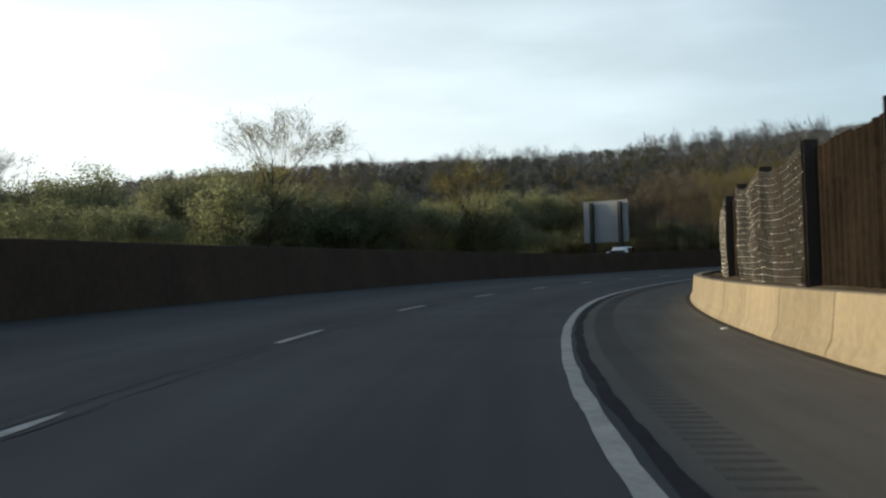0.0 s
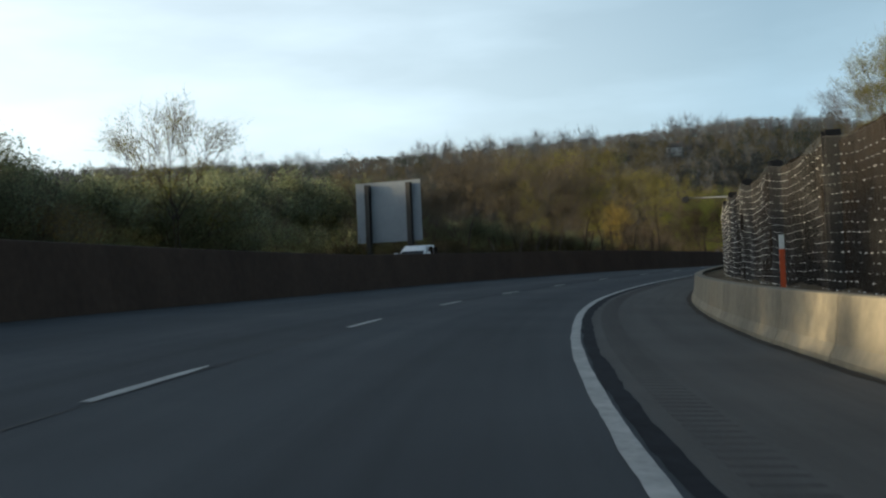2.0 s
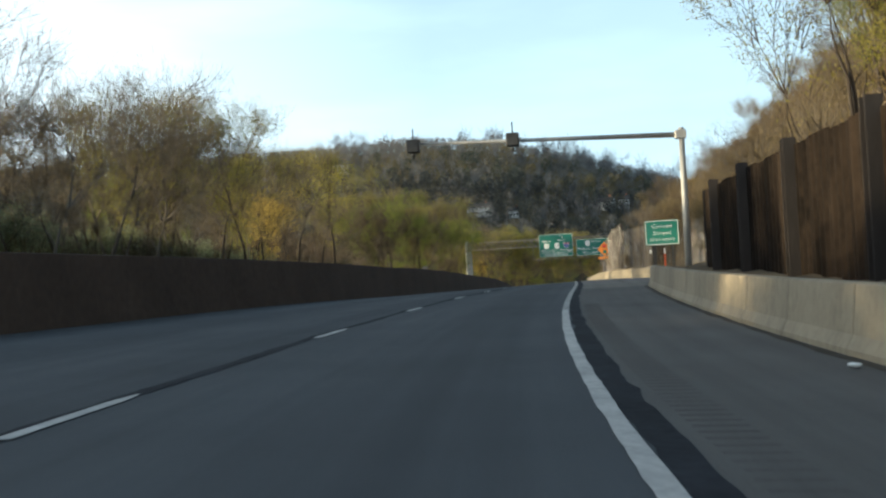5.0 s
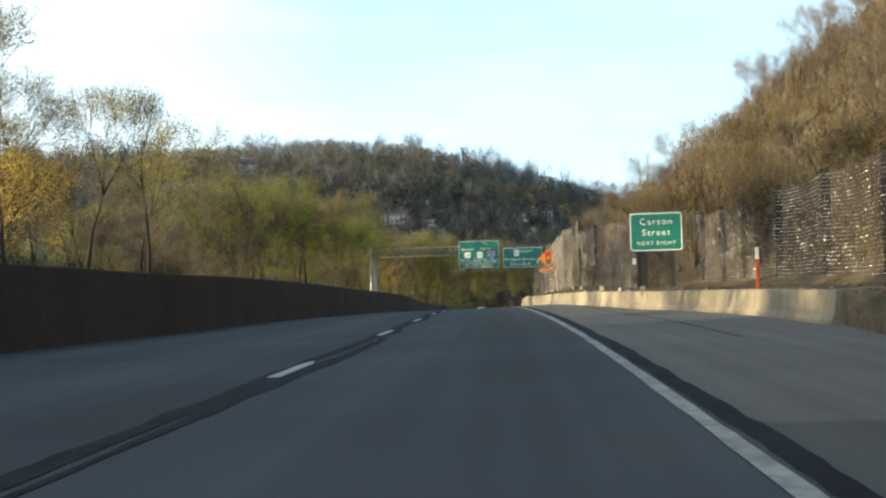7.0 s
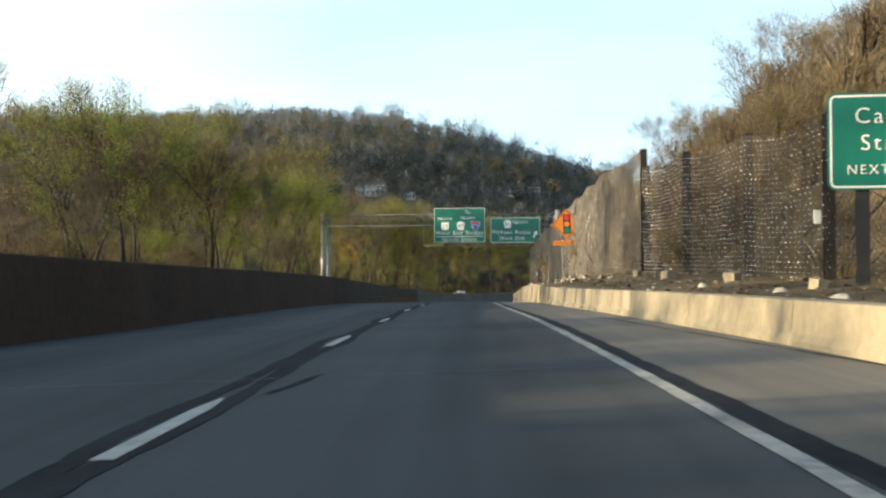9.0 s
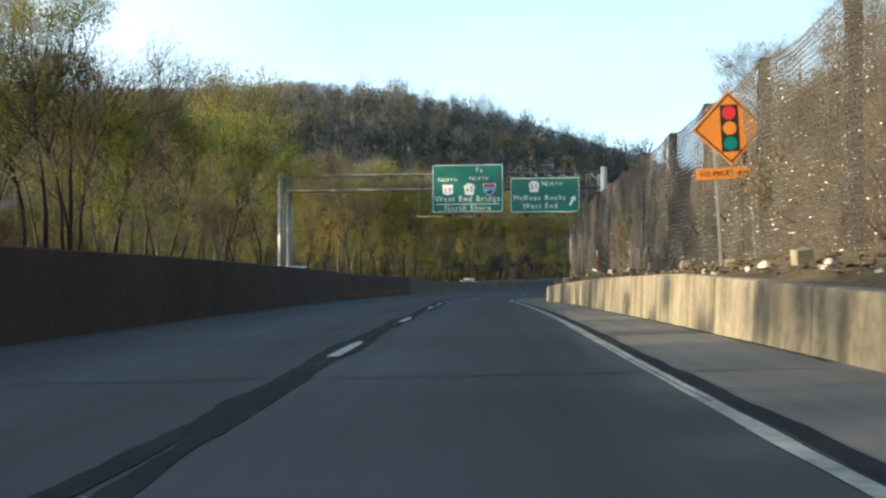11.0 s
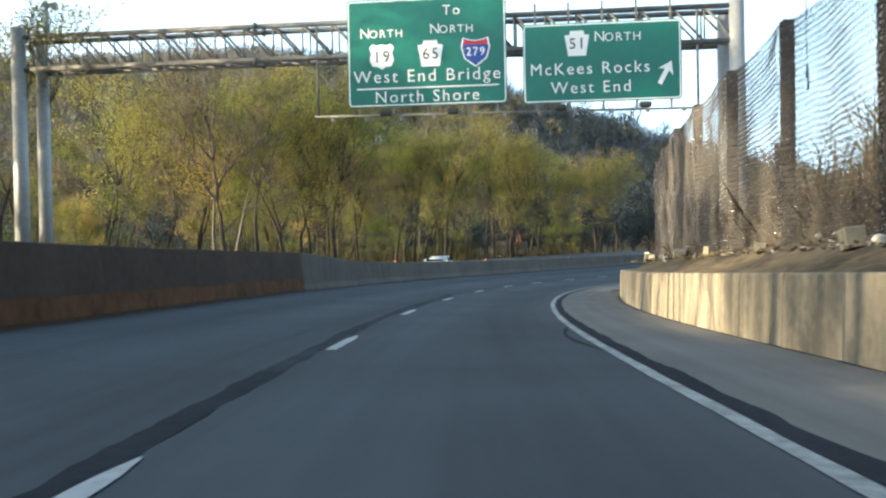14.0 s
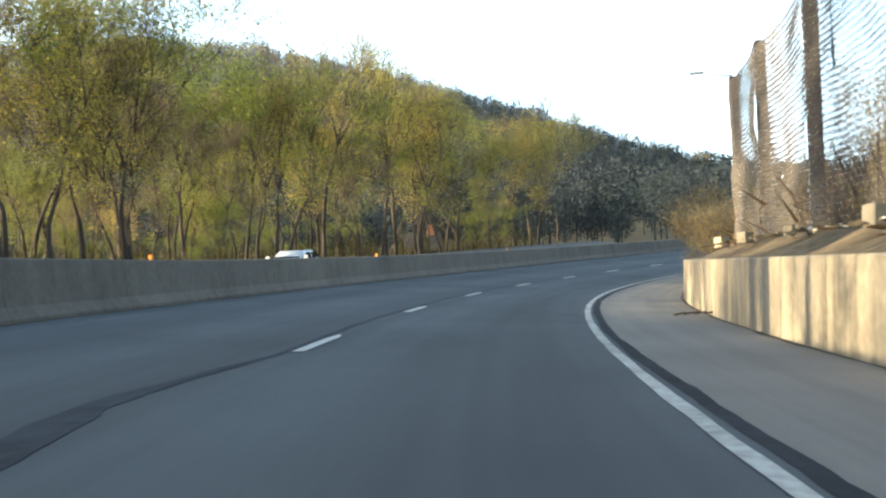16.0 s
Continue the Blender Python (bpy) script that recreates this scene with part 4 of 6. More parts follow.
tube(bm, (15.0, 0, 5.62), (15.0, -0.75, 5.62), 0.04, n=6)
tube(bm, (15.0, 0, HIGH), (15.0, 0, 5.62), 0.06, n=8)
tube(bm, (32.6, 0, HIGH), (32.6, 0, 5.45), 0.06, n=8)
tube(bm, (32.6, 0, 5.45), (32.6, -0.75, 5.45), 0.04, n=6)
part("light_bar", bm, TRUSS, gantry)
for x in (18.4, 21.5, 26.4, 30.2):
    bm = bmesh.new()
    box(bm, x - 0.27, x + 0.27, -1.0, -0.55, 5.55, 5.8, 0.05)
    part("light_fixture", bm, DARK_STEEL, gantry, "dark boxy sign light")
for k in range(11):
    bm, x = bmesh.new(), 15.9 + 1.6 * k
    tube(bm, (x, 0, 5.6), (x, -0.85, 5.5), 0.03, n=5)
    box(bm, x - 0.09, x + 0.09, -0.92, -0.72, 5.32, 5.5, 0.02)
    part("bracket", bm, TRUSS, gantry)
for x0, x1, z1 in ((16.6, 23.9, 11.0), (24.9, 31.8, 9.6)):
    for k in range(5):
        bm, x = bmesh.new(), x0 + 0.4 + (x1 - x0 - 0.8) * k / 4
        box(bm, x - 0.05, x + 0.05, -0.16, -0.06, 5.6, max(z1 - 0.2, HIGH + 0.45))
        part("hanger", bm, TRUSS, gantry)

sign_a = thing("guide_sign", "large green overhead guide sign with white lettering", "road sign", "overhead guide signs", m=G @ Matrix.Translation((0, -0.25, 0)))
green_panel(sign_a, 16.52, 23.98, 6.02, 11.02)
xm = 20.25
write(sign_a, "To", 21.45, 10.38, 0.66, WHITE)
for x, z in ((18.15, 9.44), (21.45, 9.54)):
    write(sign_a, "N", x - 0.78, z, 0.66, WHITE)
    write(sign_a, "ORTH", x + 0.22, z - 0.04, 0.52, WHITE)
shield(sign_a, SHIELD_US, 18.15, 8.36, 1.15, "19", WHITE, BLACK, 0.66)
shield(sign_a, SHIELD_KEY, 20.45, 8.42, 1.18, "65", WHITE, BLACK, 0.62)
flat("shield_edge", sign_a, [(22.55 + a * 1.32, 8.44 + b * 1.30) for a, b in SHIELD_I], WHITE, -0.042, 0.006)
shield(sign_a, SHIELD_I, 22.55, 8.44, 1.18, "279", BLUE, WHITE, 0.46)
flat("shield_band", sign_a, [(22.55 + a * 1.18, 8.44 + b * 1.18) for a, b in ((-0.49, 0.28), (0.49, 0.28), (0.44, 0.48), (0.25, 0.42), (0, 0.38), (-0.25, 0.42), (-0.44, 0.48))], RED, -0.05, 0.008)
write(sign_a, "West End Bridge", xm, 7.40, 0.82, WHITE)
flat("rule", sign_a, [(16.95, 6.84), (23.6, 6.84), (23.6, 6.91), (16.95, 6.91)], WHITE, -0.045, 0.008)
write(sign_a, "North Shore", xm, 6.45, 0.78, WHITE)
sign_b = thing("guide_sign", "green overhead exit sign with white lettering and arrow", "road sign", "overhead guide signs", m=G @ Matrix.Translation((0, -0.25, 0)))
green_panel(sign_b, 24.72, 31.88, 5.93, 9.55)
shield(sign_b, SHIELD_KEY, 27.2, 8.60, 1.12, "51", WHITE, BLACK, 0.62)
write(sign_b, "N", 28.22, 8.86, 0.68, WHITE)
write(sign_b, "ORTH", 29.26, 8.82, 0.54, WHITE)
write(sign_b, "McKees Rocks", 27.75, 7.44, 0.76, WHITE, bold=0.0)
write(sign_b, "West End", 27.8, 6.58, 0.76, WHITE)
arrow(sign_b, 31.15, 7.15, 1.15, 62, WHITE)

# roadside green sign
ps = road(235.5, 10.95, 0)
cs = thing("roadside_sign", "green roadside guide sign with white lettering on dark posts", "road sign", m=pose(ps.x, ps.y, 0, 0, 0, 1.5))
green_panel(cs, -1.72, 1.70, 4.20, 6.75)
write(cs, "Carson", 0, 6.13, 0.60, WHITE, bold=-0.005)
write(cs, "Street", 0, 5.42, 0.60, WHITE, bold=-0.005)
write(cs, "NEXT RIGHT", 0, 4.72, 0.37, WHITE, bold=-0.004)
for x in (-0.82, 1.0):
    bm = bmesh.new()
    box(bm, x - 0.16, x + 0.16, 0.06, 0.08, 0.2, 6.6)
    box(bm, x - 0.16, x + 0.16, 0.26, 0.28, 0.2, 6.6)
    box(bm, x - 0.01, x + 0.01, 0.08, 0.26, 0.2, 6.6)
    box(bm, x - 0.3, x + 0.3, -0.1, 0.45, 0.9, 1.55, 0.03) if x < 0 else None
    part("post", bm, DARK_STEEL, cs)
# orange signal-ahead sign
po = road(281.6, 6.75, 0)
og = thing("warning_sign", "orange diamond signal-ahead sign with two plaques on thin posts", "road sign", m=pose(po.x, po.y, po.z, 0, -3, 8))
R2, ZC = 1.02, 5.28
dia = lambda r: [(0, ZC + r), (r, ZC), (0, ZC - r), (-r, ZC)]
flat("panel", og, dia(R2 + 0.03), ORANGE, -0.03, 0.03)
a, b = dia(R2 - 0.04), dia(R2 - 0.10)
piece("border", mesh_from("border", [(x, -0.034, z) for x, z in a + b], [(i, 4 + i, 4 + (i + 1) % 4, (i + 1) % 4) for i in range(4)], BLACK), og)
flat("signal_body", og, [(-0.25, ZC - 0.66), (0.25, ZC - 0.66), (0.25, ZC + 0.66), (-0.25, ZC + 0.66)], BLACK, -0.036, 0.006)
TEAL = material("signal_teal", (0.0, 0.16, 0.14), 0.5, vary=0.1, bump=0)
for z, mt in ((ZC + 0.43, RED), (ZC, ORANGE), (ZC - 0.43, TEAL)):
    flat("lens", og, [(0.19 * math.cos(2 * math.pi * k / 20), z + 0.19 * math.sin(2 * math.pi * k / 20)) for k in range(20)], mt, -0.042, 0.006)
for x0, x1, text in ((-1.0, -0.02, "1/2 MILE"), (0.02, 1.0, "AHEAD")):
    flat("plaque", og, [(x0, ZC - 1.42), (x1, ZC - 1.42), (x1, ZC - 1.10), (x0, ZC - 1.10)], ORANGE, -0.03, 0.03)
    write(og, text, (x0 + x1) / 2, ZC - 1.26, 0.19, BLACK, -0.036, 0.0)
for x in (-0.45, 0.52):
    bm = bmesh.new()
    box(bm, x - 0.035, x + 0.035, 0.0, 0.05, 1.1, ZC - 0.5)
    part("post", bm, STEEL, og)

# back of a large sign that faces the other carriageway
pa, pb = Vector((-94.02, 118.67, 0)), Vector((-88.0, 119.59, 0))
bs = thing("billboard", "ribbed aluminium back of a large sign on two steel posts", "road sign", m=Matrix.Translation(pa) @ Matrix.Rotation(math.atan2(pb.y - pa.y, pb.x - pa.x), 4, "Z"))
wide = (pb - pa).length
for k in range(17):
    z0 = 4.12 + 5.1 * k / 17
    bm = bmesh.new()
    box(bm, 0, wide, 0.06, 0.09, z0, z0 + 0.295)
    box(bm, 0, wide, 0.0, 0.06, z0 + 0.255, z0 + 0.285)
    part("slat", bm, ALUMINIUM, bs)
for x in (1.25, 5.12):
    bm = bmesh.new()
    box(bm, x - 0.2, x + 0.2, -0.42, -0.39, -1.0, 9.0)
    box(bm, x - 0.2, x + 0.2, -0.03, 0.0, -1.0, 9.0)
    box(bm, x - 0.02, x + 0.02, -0.39, -0.03, -1.0, 9.0)
    part("post", bm, DARK_STEEL, bs)

# mast with a long arm
pm = road(168.6, 6.6, 0)
mast = thing("mast_arm", "grey steel mast with a long arm and two dark boxes", "signal mast", m=pose(pm.x, pm.y, pm.z, 0, 0, heading(168.6)))
bm = bmesh.new()
tube(bm, (0, 0, 0.2), (0, 0, 6.75), 0.155, 0.12, 14)
part("pole", bm, STEEL, mast)
bm = bmesh.new()
tube(bm, (0, 0, 6.45), (-12.0, 0.2, 6.85), 0.12, 0.05, 12)
box(bm, -0.28, 0.2, -0.16, 0.16, 6.27, 6.65, 0.03)
part("arm", bm, STEEL, mast)
for x in (-7.2, -11.6):
    bm = bmesh.new()
    box(bm, x - 0.28, x + 0.28, -0.3, 0.16, 6.42, 7.0, 0.04)
    part("box", bm, DARK_STEEL, mast, "dark equipment box")
    bm = bmesh.new()
    tube(bm, (x, 0, 6.9), (x, 0, 7.5), 0.03, n=6)
    tube(bm, (x, 0, 6.42), (x, 0, 6.2), 0.05, n=6)
    part("antenna", bm, DARK_STEEL, mast)
bm = bmesh.new()
box(bm, -0.35, 0.35, -0.35, 0.35, 0.0, 0.3, 0.04)
part("footing", bm, CONCRETE, mast)

# delineators
def delineator(s, d, tall):
    p = road(s, d, 0)
    holder = thing("delineator", "thin orange marker post with a white top in the bank", "marker post", "marker posts", m=pose(p.x, p.y, p.z + float(bank_h(s, d)) - 0.2, 2, 0, heading(s)))
    bm = bmesh.new()
    box(bm, -0.05, 0.05, -0.012, 0.012, 0, tall * 0.78)
    part("post", bm, ORANGE_POST, holder)
    bm = bmesh.new()
    box(bm, -0.05, 0.05, -0.012, 0.012, tall * 0.78, tall)
    part("top", bm, WHITE, holder, "white reflective top")


ORANGE_POST = material("orange_plastic", (0.62, 0.10, 0.025), 0.6, vary=0.12, bump=0)
for s, d, t in ((317, 6.4, 1.7), (196, 7.5, 1.6), (81.0, 5.95, 1.3)):
    delineator(s, d, t)
# white tag on the netting
pt = road(238.8, fence_d(238.8) - 0.34, 0)
bm = bmesh.new()
box(bm, -0.11, 0.11, -0.01, 0.01, -0.2, 0.2, 0.01)
tagged(part("tag", bm, WHITE, None, m=pose(pt.x, pt.y, pt.z + 2.6, 0, 0, heading(239))), "small white tag fixed to the netting", "tag")

# pale blocks and stones on the bank
rng = random.Random(5)


def stone(s, d, size, blocky):
    bm = bmesh.new()
    if blocky:
        box(bm, -0.8, 0.8, -0.8, 0.8, -0.8, 0.8, 0.1)
    else:
        bmesh.ops.create_icosphere(bm, subdivisions=2, radius=1.0)
    seed = rng.uniform(0, 99)
    for v in bm.verts:
        c = v.co.copy()
        v.co = c * (1 + (0.05 if blocky else 0.22) * noise.noise(c * 1.7 + Vector((seed, 0, 0))))
    bmesh.ops.transform(bm, matrix=Matrix.Diagonal((size * rng.uniform(0.32, 0.45), size * rng.uniform(0.4, 0.6), size * 0.42, 1)), verts=bm.verts)
    p = road(s, d, 0)
    ob = part("stone" if not blocky else "concrete_block", bm, STONE if not blocky else CONCRETE, None, m=pose(p.x, p.y, p.z + float(bank_h(s, d)) + size * (0.12 if blocky else 0.05), rng.uniform(-8, 8), rng.uniform(-8, 8), rng.uniform(0, 180)))
    return tagged(ob, "pale squared concrete block on the earth bank" if blocky else "rough pale stone lying on the earth bank", "block" if blocky else "stone", "blocks on the bank" if blocky else "stones on the bank")


for s, d, size in [(226, 8.6, 0.5), (234, 8.4, 0.5), (241.3, 8.1, 0.62), (247.8, 7.35, 0.6), (254.1, 7.2, 0.5)] + [(s - 0.15, 6.15, 0.36 + 0.10 * (k % 3)) for k, s in enumerate(TALL_POSTS)]:
    stone(s, d, size, True)
for k in range(46):
    s = rng.choice([rng.uniform(186, 262), rng.uniform(265, 395)])
    stone(s, right_d(s) + rng.uniform(0.9, 3.2), rng.uniform(0.12, 0.36), False)
# slabs lying on the bank
for s in (309, 368):
    bm = bmesh.new()
    box(bm, -0.8, 0.8, -0.15, 0.15, -0.04, 0.04, 0.015)
    p = road(s, right_d(s) + 1.7, 0)
    tagged(part("slab", bm, STONE, None, m=pose(p.x, p.y, p.z + float(bank_h(s, right_d(s) + 1.7)) + 0.12, 8, 12, heading(s) + 55)), "long pale stone slab lying on the bank", "slab", "slabs on the bank")
# loose rubble, twigs and dead leaves strewn over the bank
def rubble(name, label, count, size, seed, mat):
    g = np.random.default_rng(seed)
    verts, faces = [], []
    for _ in range(count):
        s = g.uniform(186, 396)
        a, b = right_d(s) + 0.55, fence_d(s) + 1.0
        d = a + (b - a) * g.uniform(0, 1)
        p = road(s, d, float(bank_h(s, d)) + 0.02)
        r, k = size * g.uniform(0.4, 1.5), len(verts)
        turn, long = g.uniform(0, 3.14), g.uniform(0.8, 2.2)
        for n in range(6):
            v = g.normal(0, 1, 3)
            v /= np.linalg.norm(v)
            x, y = v[0] * r * long, v[1] * r
            verts.append(p + Vector((x * math.cos(turn) - y * math.sin(turn), x * math.sin(turn) + y * math.cos(turn), v[2] * r * 0.6)))
        faces += [(k + m, k + (m + 1) % 5, k + 5) for m in range(5)] + [(k, k + 1, k + 2), (k, k + 2, k + 3), (k, k + 3, k + 4)]
    return tagged(new(name, mesh_from(name, verts, faces, mat)), label, "rubble", kind="stuff")


rubble("rubble", "small pale stones strewn over the earth bank", 900, 0.045, 61, STONE)
rubble("rubble", "brown clods and dead leaves strewn over the earth bank", 3600, 0.07, 62, SOIL)

# litter by the barrier
for s, d, kind in ((35.3, 4.5, "paper"), (116.6, 4.55, "red"), (384.0, 4.35, "branch"), (127, 4.5, "paper"), (133, 4.55, "paper")):
    p, bm = road(s, d, 0), bmesh.new()
    if kind == "branch":
        for k in range(5):
            tube(bm, (0.25 * k - 0.5, 0.1 * math.sin(k), 0.05), (0.25 * k - 0.2, 0.1 * math.sin(k + 1.4), 0.09), 0.035, 0.02, 6)
        tube(bm, (0, 0, 0.07), (0.3, 0.4, 0.12), 0.02, 0.008, 5)
        ob = tagged(part("fallen_branch", bm, BARK, None, m=pose(p.x, p.y, p.z, 0, 0, heading(s) + 10)), "dark fallen branch lying on the shoulder", "branch")
    else:
        bmesh.ops.create_icosphere(bm, subdivisions=2, radius=0.055)
        for v in bm.verts:
            v.co = Vector((v.co.x * 1.5, v.co.y, max(v.co.z * 0.5, -0.04))) * (1 + 0.5 * noise.noise(v.co * 18 + Vector((s, 0, 0))))
        ob = tagged(part("litter", bm, RED if kind == "red" else WHITE, None, m=pose(p.x, p.y, p.z + 0.04, 0, 0, s * 7)), "crumpled red scrap on the shoulder" if kind == "red" else "crumpled white scrap at the barrier foot", "litter", "litter on the shoulder")

# ---- trees ----
def limb(rng, start, way, length, r, steps, droop, out, bend=0.22):
    """A bent, tapering run of segments; returns its points."""
    pts, p, d = [Vector(start)], Vector(start), Vector(way).normalized()
    for k in range(steps):
        d = (d + Vector((rng.uniform(-1, 1), rng.uniform(-1, 1), rng.uniform(-0.6, 1) + droop)) * bend).normalized()
        q = p + d * (length / steps)
        out.append((p.copy(), q.copy(), r * (1 - 0.8 * k / steps), r * (1 - 0.8 * (k + 1) / steps)))
        pts.append(q.copy())
        p = q
    return pts


def skeleton(seed, tall, spread, clear, limbs, stems=1, thick=0.16):
    """Wood of a tree that forks again and again: segments, and the places where its twigs end."""
    rng, wood, tips = random.Random(seed), [], []
    open_angle = math.atan(1.15 * spread / (tall * (1 - clear) * 0.6))

    def turned(d, angle, way):
        u = d.orthogonal().normalized()
        return (d * math.cos(angle) + (u * math.cos(way) + d.cross(u) * math.sin(way)) * math.sin(angle)).normalized()

    def fork(p, d, length, r, depth):
        pts = limb(rng, p, d, length, r, 3 if depth > 2 else 2 if depth == 2 else 1, 0.12, wood)
        end = (pts[-1] - pts[-2]).normalized()
        if depth <= 1:
            tips.extend([pts[-1], pts[-1], pts[-1].lerp(pts[-2], 0.3), pts[-1].lerp(pts[-2], 0.6)])
            return
        way, count = rng.uniform(0, 6.28), 3 if depth >= 4 else 2
        for k in range(count):
            a = open_angle * rng.uniform(0.35, 0.8) * (0.6 if k == 0 else 1.15)
            fork(pts[-1], turned(end, a, way + k * 6.28 / count), length * rng.uniform(0.62, 0.86), r * (0.70 if k == 0 else 0.52), depth - 1)
        if depth >= 2:
            fork(pts[1], turned(end, open_angle * rng.uniform(0.8, 1.3), rng.uniform(0, 6.28)), length * rng.uniform(0.45, 0.65), r * 0.36, max(1, depth - 2))

    for st in range(stems):
        lean = Vector((rng.uniform(-1, 1), rng.uniform(-1, 1), 0)) * (0.10 if stems == 1 else 0.32)
        foot = Vector((rng.uniform(-1, 1), rng.uniform(-1, 1), 0)) * (0.0 if stems == 1 else 0.35)
        start = foot + Vector((0, 0, -0.4))
        run = limb(rng, start, Vector((lean.x, lean.y, 1)), tall * clear + 0.4, thick, 4, 0.5, [], 0.09)
        for i in range(4):
            wood.append((run[i], run[i + 1], thick * (1.25 - 0.10 * i), thick * (1.15 - 0.10 * i)))
        fork(run[-1], (run[-1] - run[-2]).normalized(), tall * (1 - clear) * 0.34, thick * 0.82, limbs)
    top = max(p.z for p in tips)
    k = tall / top
    wood = [(Vector((a.x, a.y, a.z * k)), Vector((b.x, b.y, b.z * k)), r0, r1) for a, b, r0, r1 in wood]
    return wood, [Vector((p.x, p.y, p.z * k)) for p in tips]


def wood_mesh(name, wood, mat):
    verts, faces = [], []
    for a, b, r0, r1 in wood:
        n = 6 if r0 > 0.10 else 4 if r0 > 0.05 else 3
        d = (b - a).normalized()
        u = d.orthogonal().normalized()
        v = d.cross(u)
        k = len(verts)
        for p, r in ((a, r0), (b + d * 0.02, r1)):
            r = max(r, 0.010)
            verts += [p + (u * math.cos(2 * math.pi * i / n) + v * math.sin(2 * math.pi * i / n)) * r for i in range(n)]
        faces += [(k + i, k + (i + 1) % n, k + n + (i + 1) % n, k + n + i) for i in range(n)]
    return mesh_from(name, verts, faces, mat, True)


def array_mesh(name, verts, size, mat):
    """Loose faces of a given number of corners, from an array of their corners."""
    count = len(verts) // size
    me = bpy.data.meshes.new(name)
    me.vertices.add(len(verts))
    me.vertices.foreach_set("co", np.asarray(verts, np.float32).ravel())
    me.loops.add(len(verts))
    me.loops.foreach_set("vertex_index", np.arange(len(verts), dtype=np.int32))
    me.polygons.add(count)
    me.polygons.foreach_set("loop_start", np.arange(count, dtype=np.int32) * size)
    me.materials.append(mat)
    me.update(calc_edges=True)
    return me


def leaf_mesh(name, seed, tips, count, size, scatter, mat):
    """Many small bent leaf sprays round the ends of the twigs."""
    g = np.random.default_rng(seed)
    t = np.array([tuple(p) for p in tips])
    ball = g.normal(0, 1, (count, 3))
    ball *= g.uniform(0.05, 1, (count, 1)) ** 0.5 / np.linalg.norm(ball, axis=1)[:, None]
    c = t[g.integers(0, len(t), count)] + ball * np.array([scatter, scatter, scatter * 0.8]) * 1.35
    a = g.normal(0, 1, (count, 3))
    a /= np.linalg.norm(a, axis=1)[:, None]
    b = np.cross(a, g.normal(0, 1, (count, 3)))
    b /= np.linalg.norm(b, axis=1)[:, None] + 1e-9
    l = size * g.uniform(0.5, 1.3, (count, 1))
    w = l * g.uniform(0.35, 0.6, (count, 1))
    tri = np.stack([c - a * l, c + b * w * 1.9, c + a * l], 1)
    return array_mesh(name, tri.reshape(-1, 3), 3, mat)


def twig_mesh(name, seed, tips, count, length, width, scatter, mat):
    """Fine bare twigs: thin slivers that spread up and out."""
    g = np.random.default_rng(seed)
    t = np.array([tuple(p) for p in tips])
    mid = t.mean(0)
    c = t[g.integers(0, len(t), count)] + g.normal(0, scatter, (count, 3))
    out = c - mid * np.array([1, 1, 0.9])
    out /= np.linalg.norm(out, axis=1)[:, None] + 1e-9
    a = out + g.normal(0, 0.7, (count, 3)) + np.array([0, 0, 0.5])
    a /= np.linalg.norm(a, axis=1)[:, None]
    b = np.cross(a, g.normal(0, 1, (count, 3)))
    b /= np.linalg.norm(b, axis=1)[:, None] + 1e-9
    l = length * g.uniform(0.5, 1.3, (count, 1))
    tri = np.stack([c - b * width, c + b * width, c + a * l], 1)
    return array_mesh(name, tri.reshape(-1, 3), 3, mat)


PROTO = {}


def tree(kind, place, size=1.0, turn=0.0):
    """Plants a tree of a kind; the first of each kind is built, the others are copies of it."""
    name, label, category, bark, crown, spec = KINDS[kind]
    m = Matrix.Translation(place) @ Matrix.Rotation(turn, 4, "Z") @ Matrix.Diagonal((size, size, size * (0.97 + 0.06 * math.sin(turn * 3)), 1))
    if kind in PROTO:
        return copy_thing(PROTO[kind], m)
    seed, tall, spread, clear, limbs, stems, thick, leaves, leaf, scatter, twigs = spec
    thick *= 0.72
    wood, tips = skeleton(seed, tall, spread, clear, limbs, stems, thick)
    holder = thing(name, label, category, "roadside trees", m=Matrix.Identity(4))
    piece("trunk", wood_mesh("trunk", wood, bark), holder)
    if leaves:
        tagged(piece("crown", leaf_mesh("crown", seed, tips, leaves, leaf, scatter, crown), holder), kind="stuff")
    if twigs:
        tagged(piece("twig_spray", twig_mesh("twig_spray", seed + 1, tips, twigs, 0.75, 0.009, 0.25, TWIG), holder), kind="stuff")
    PROTO[kind] = holder
    holder.matrix_basis = m
    return holder


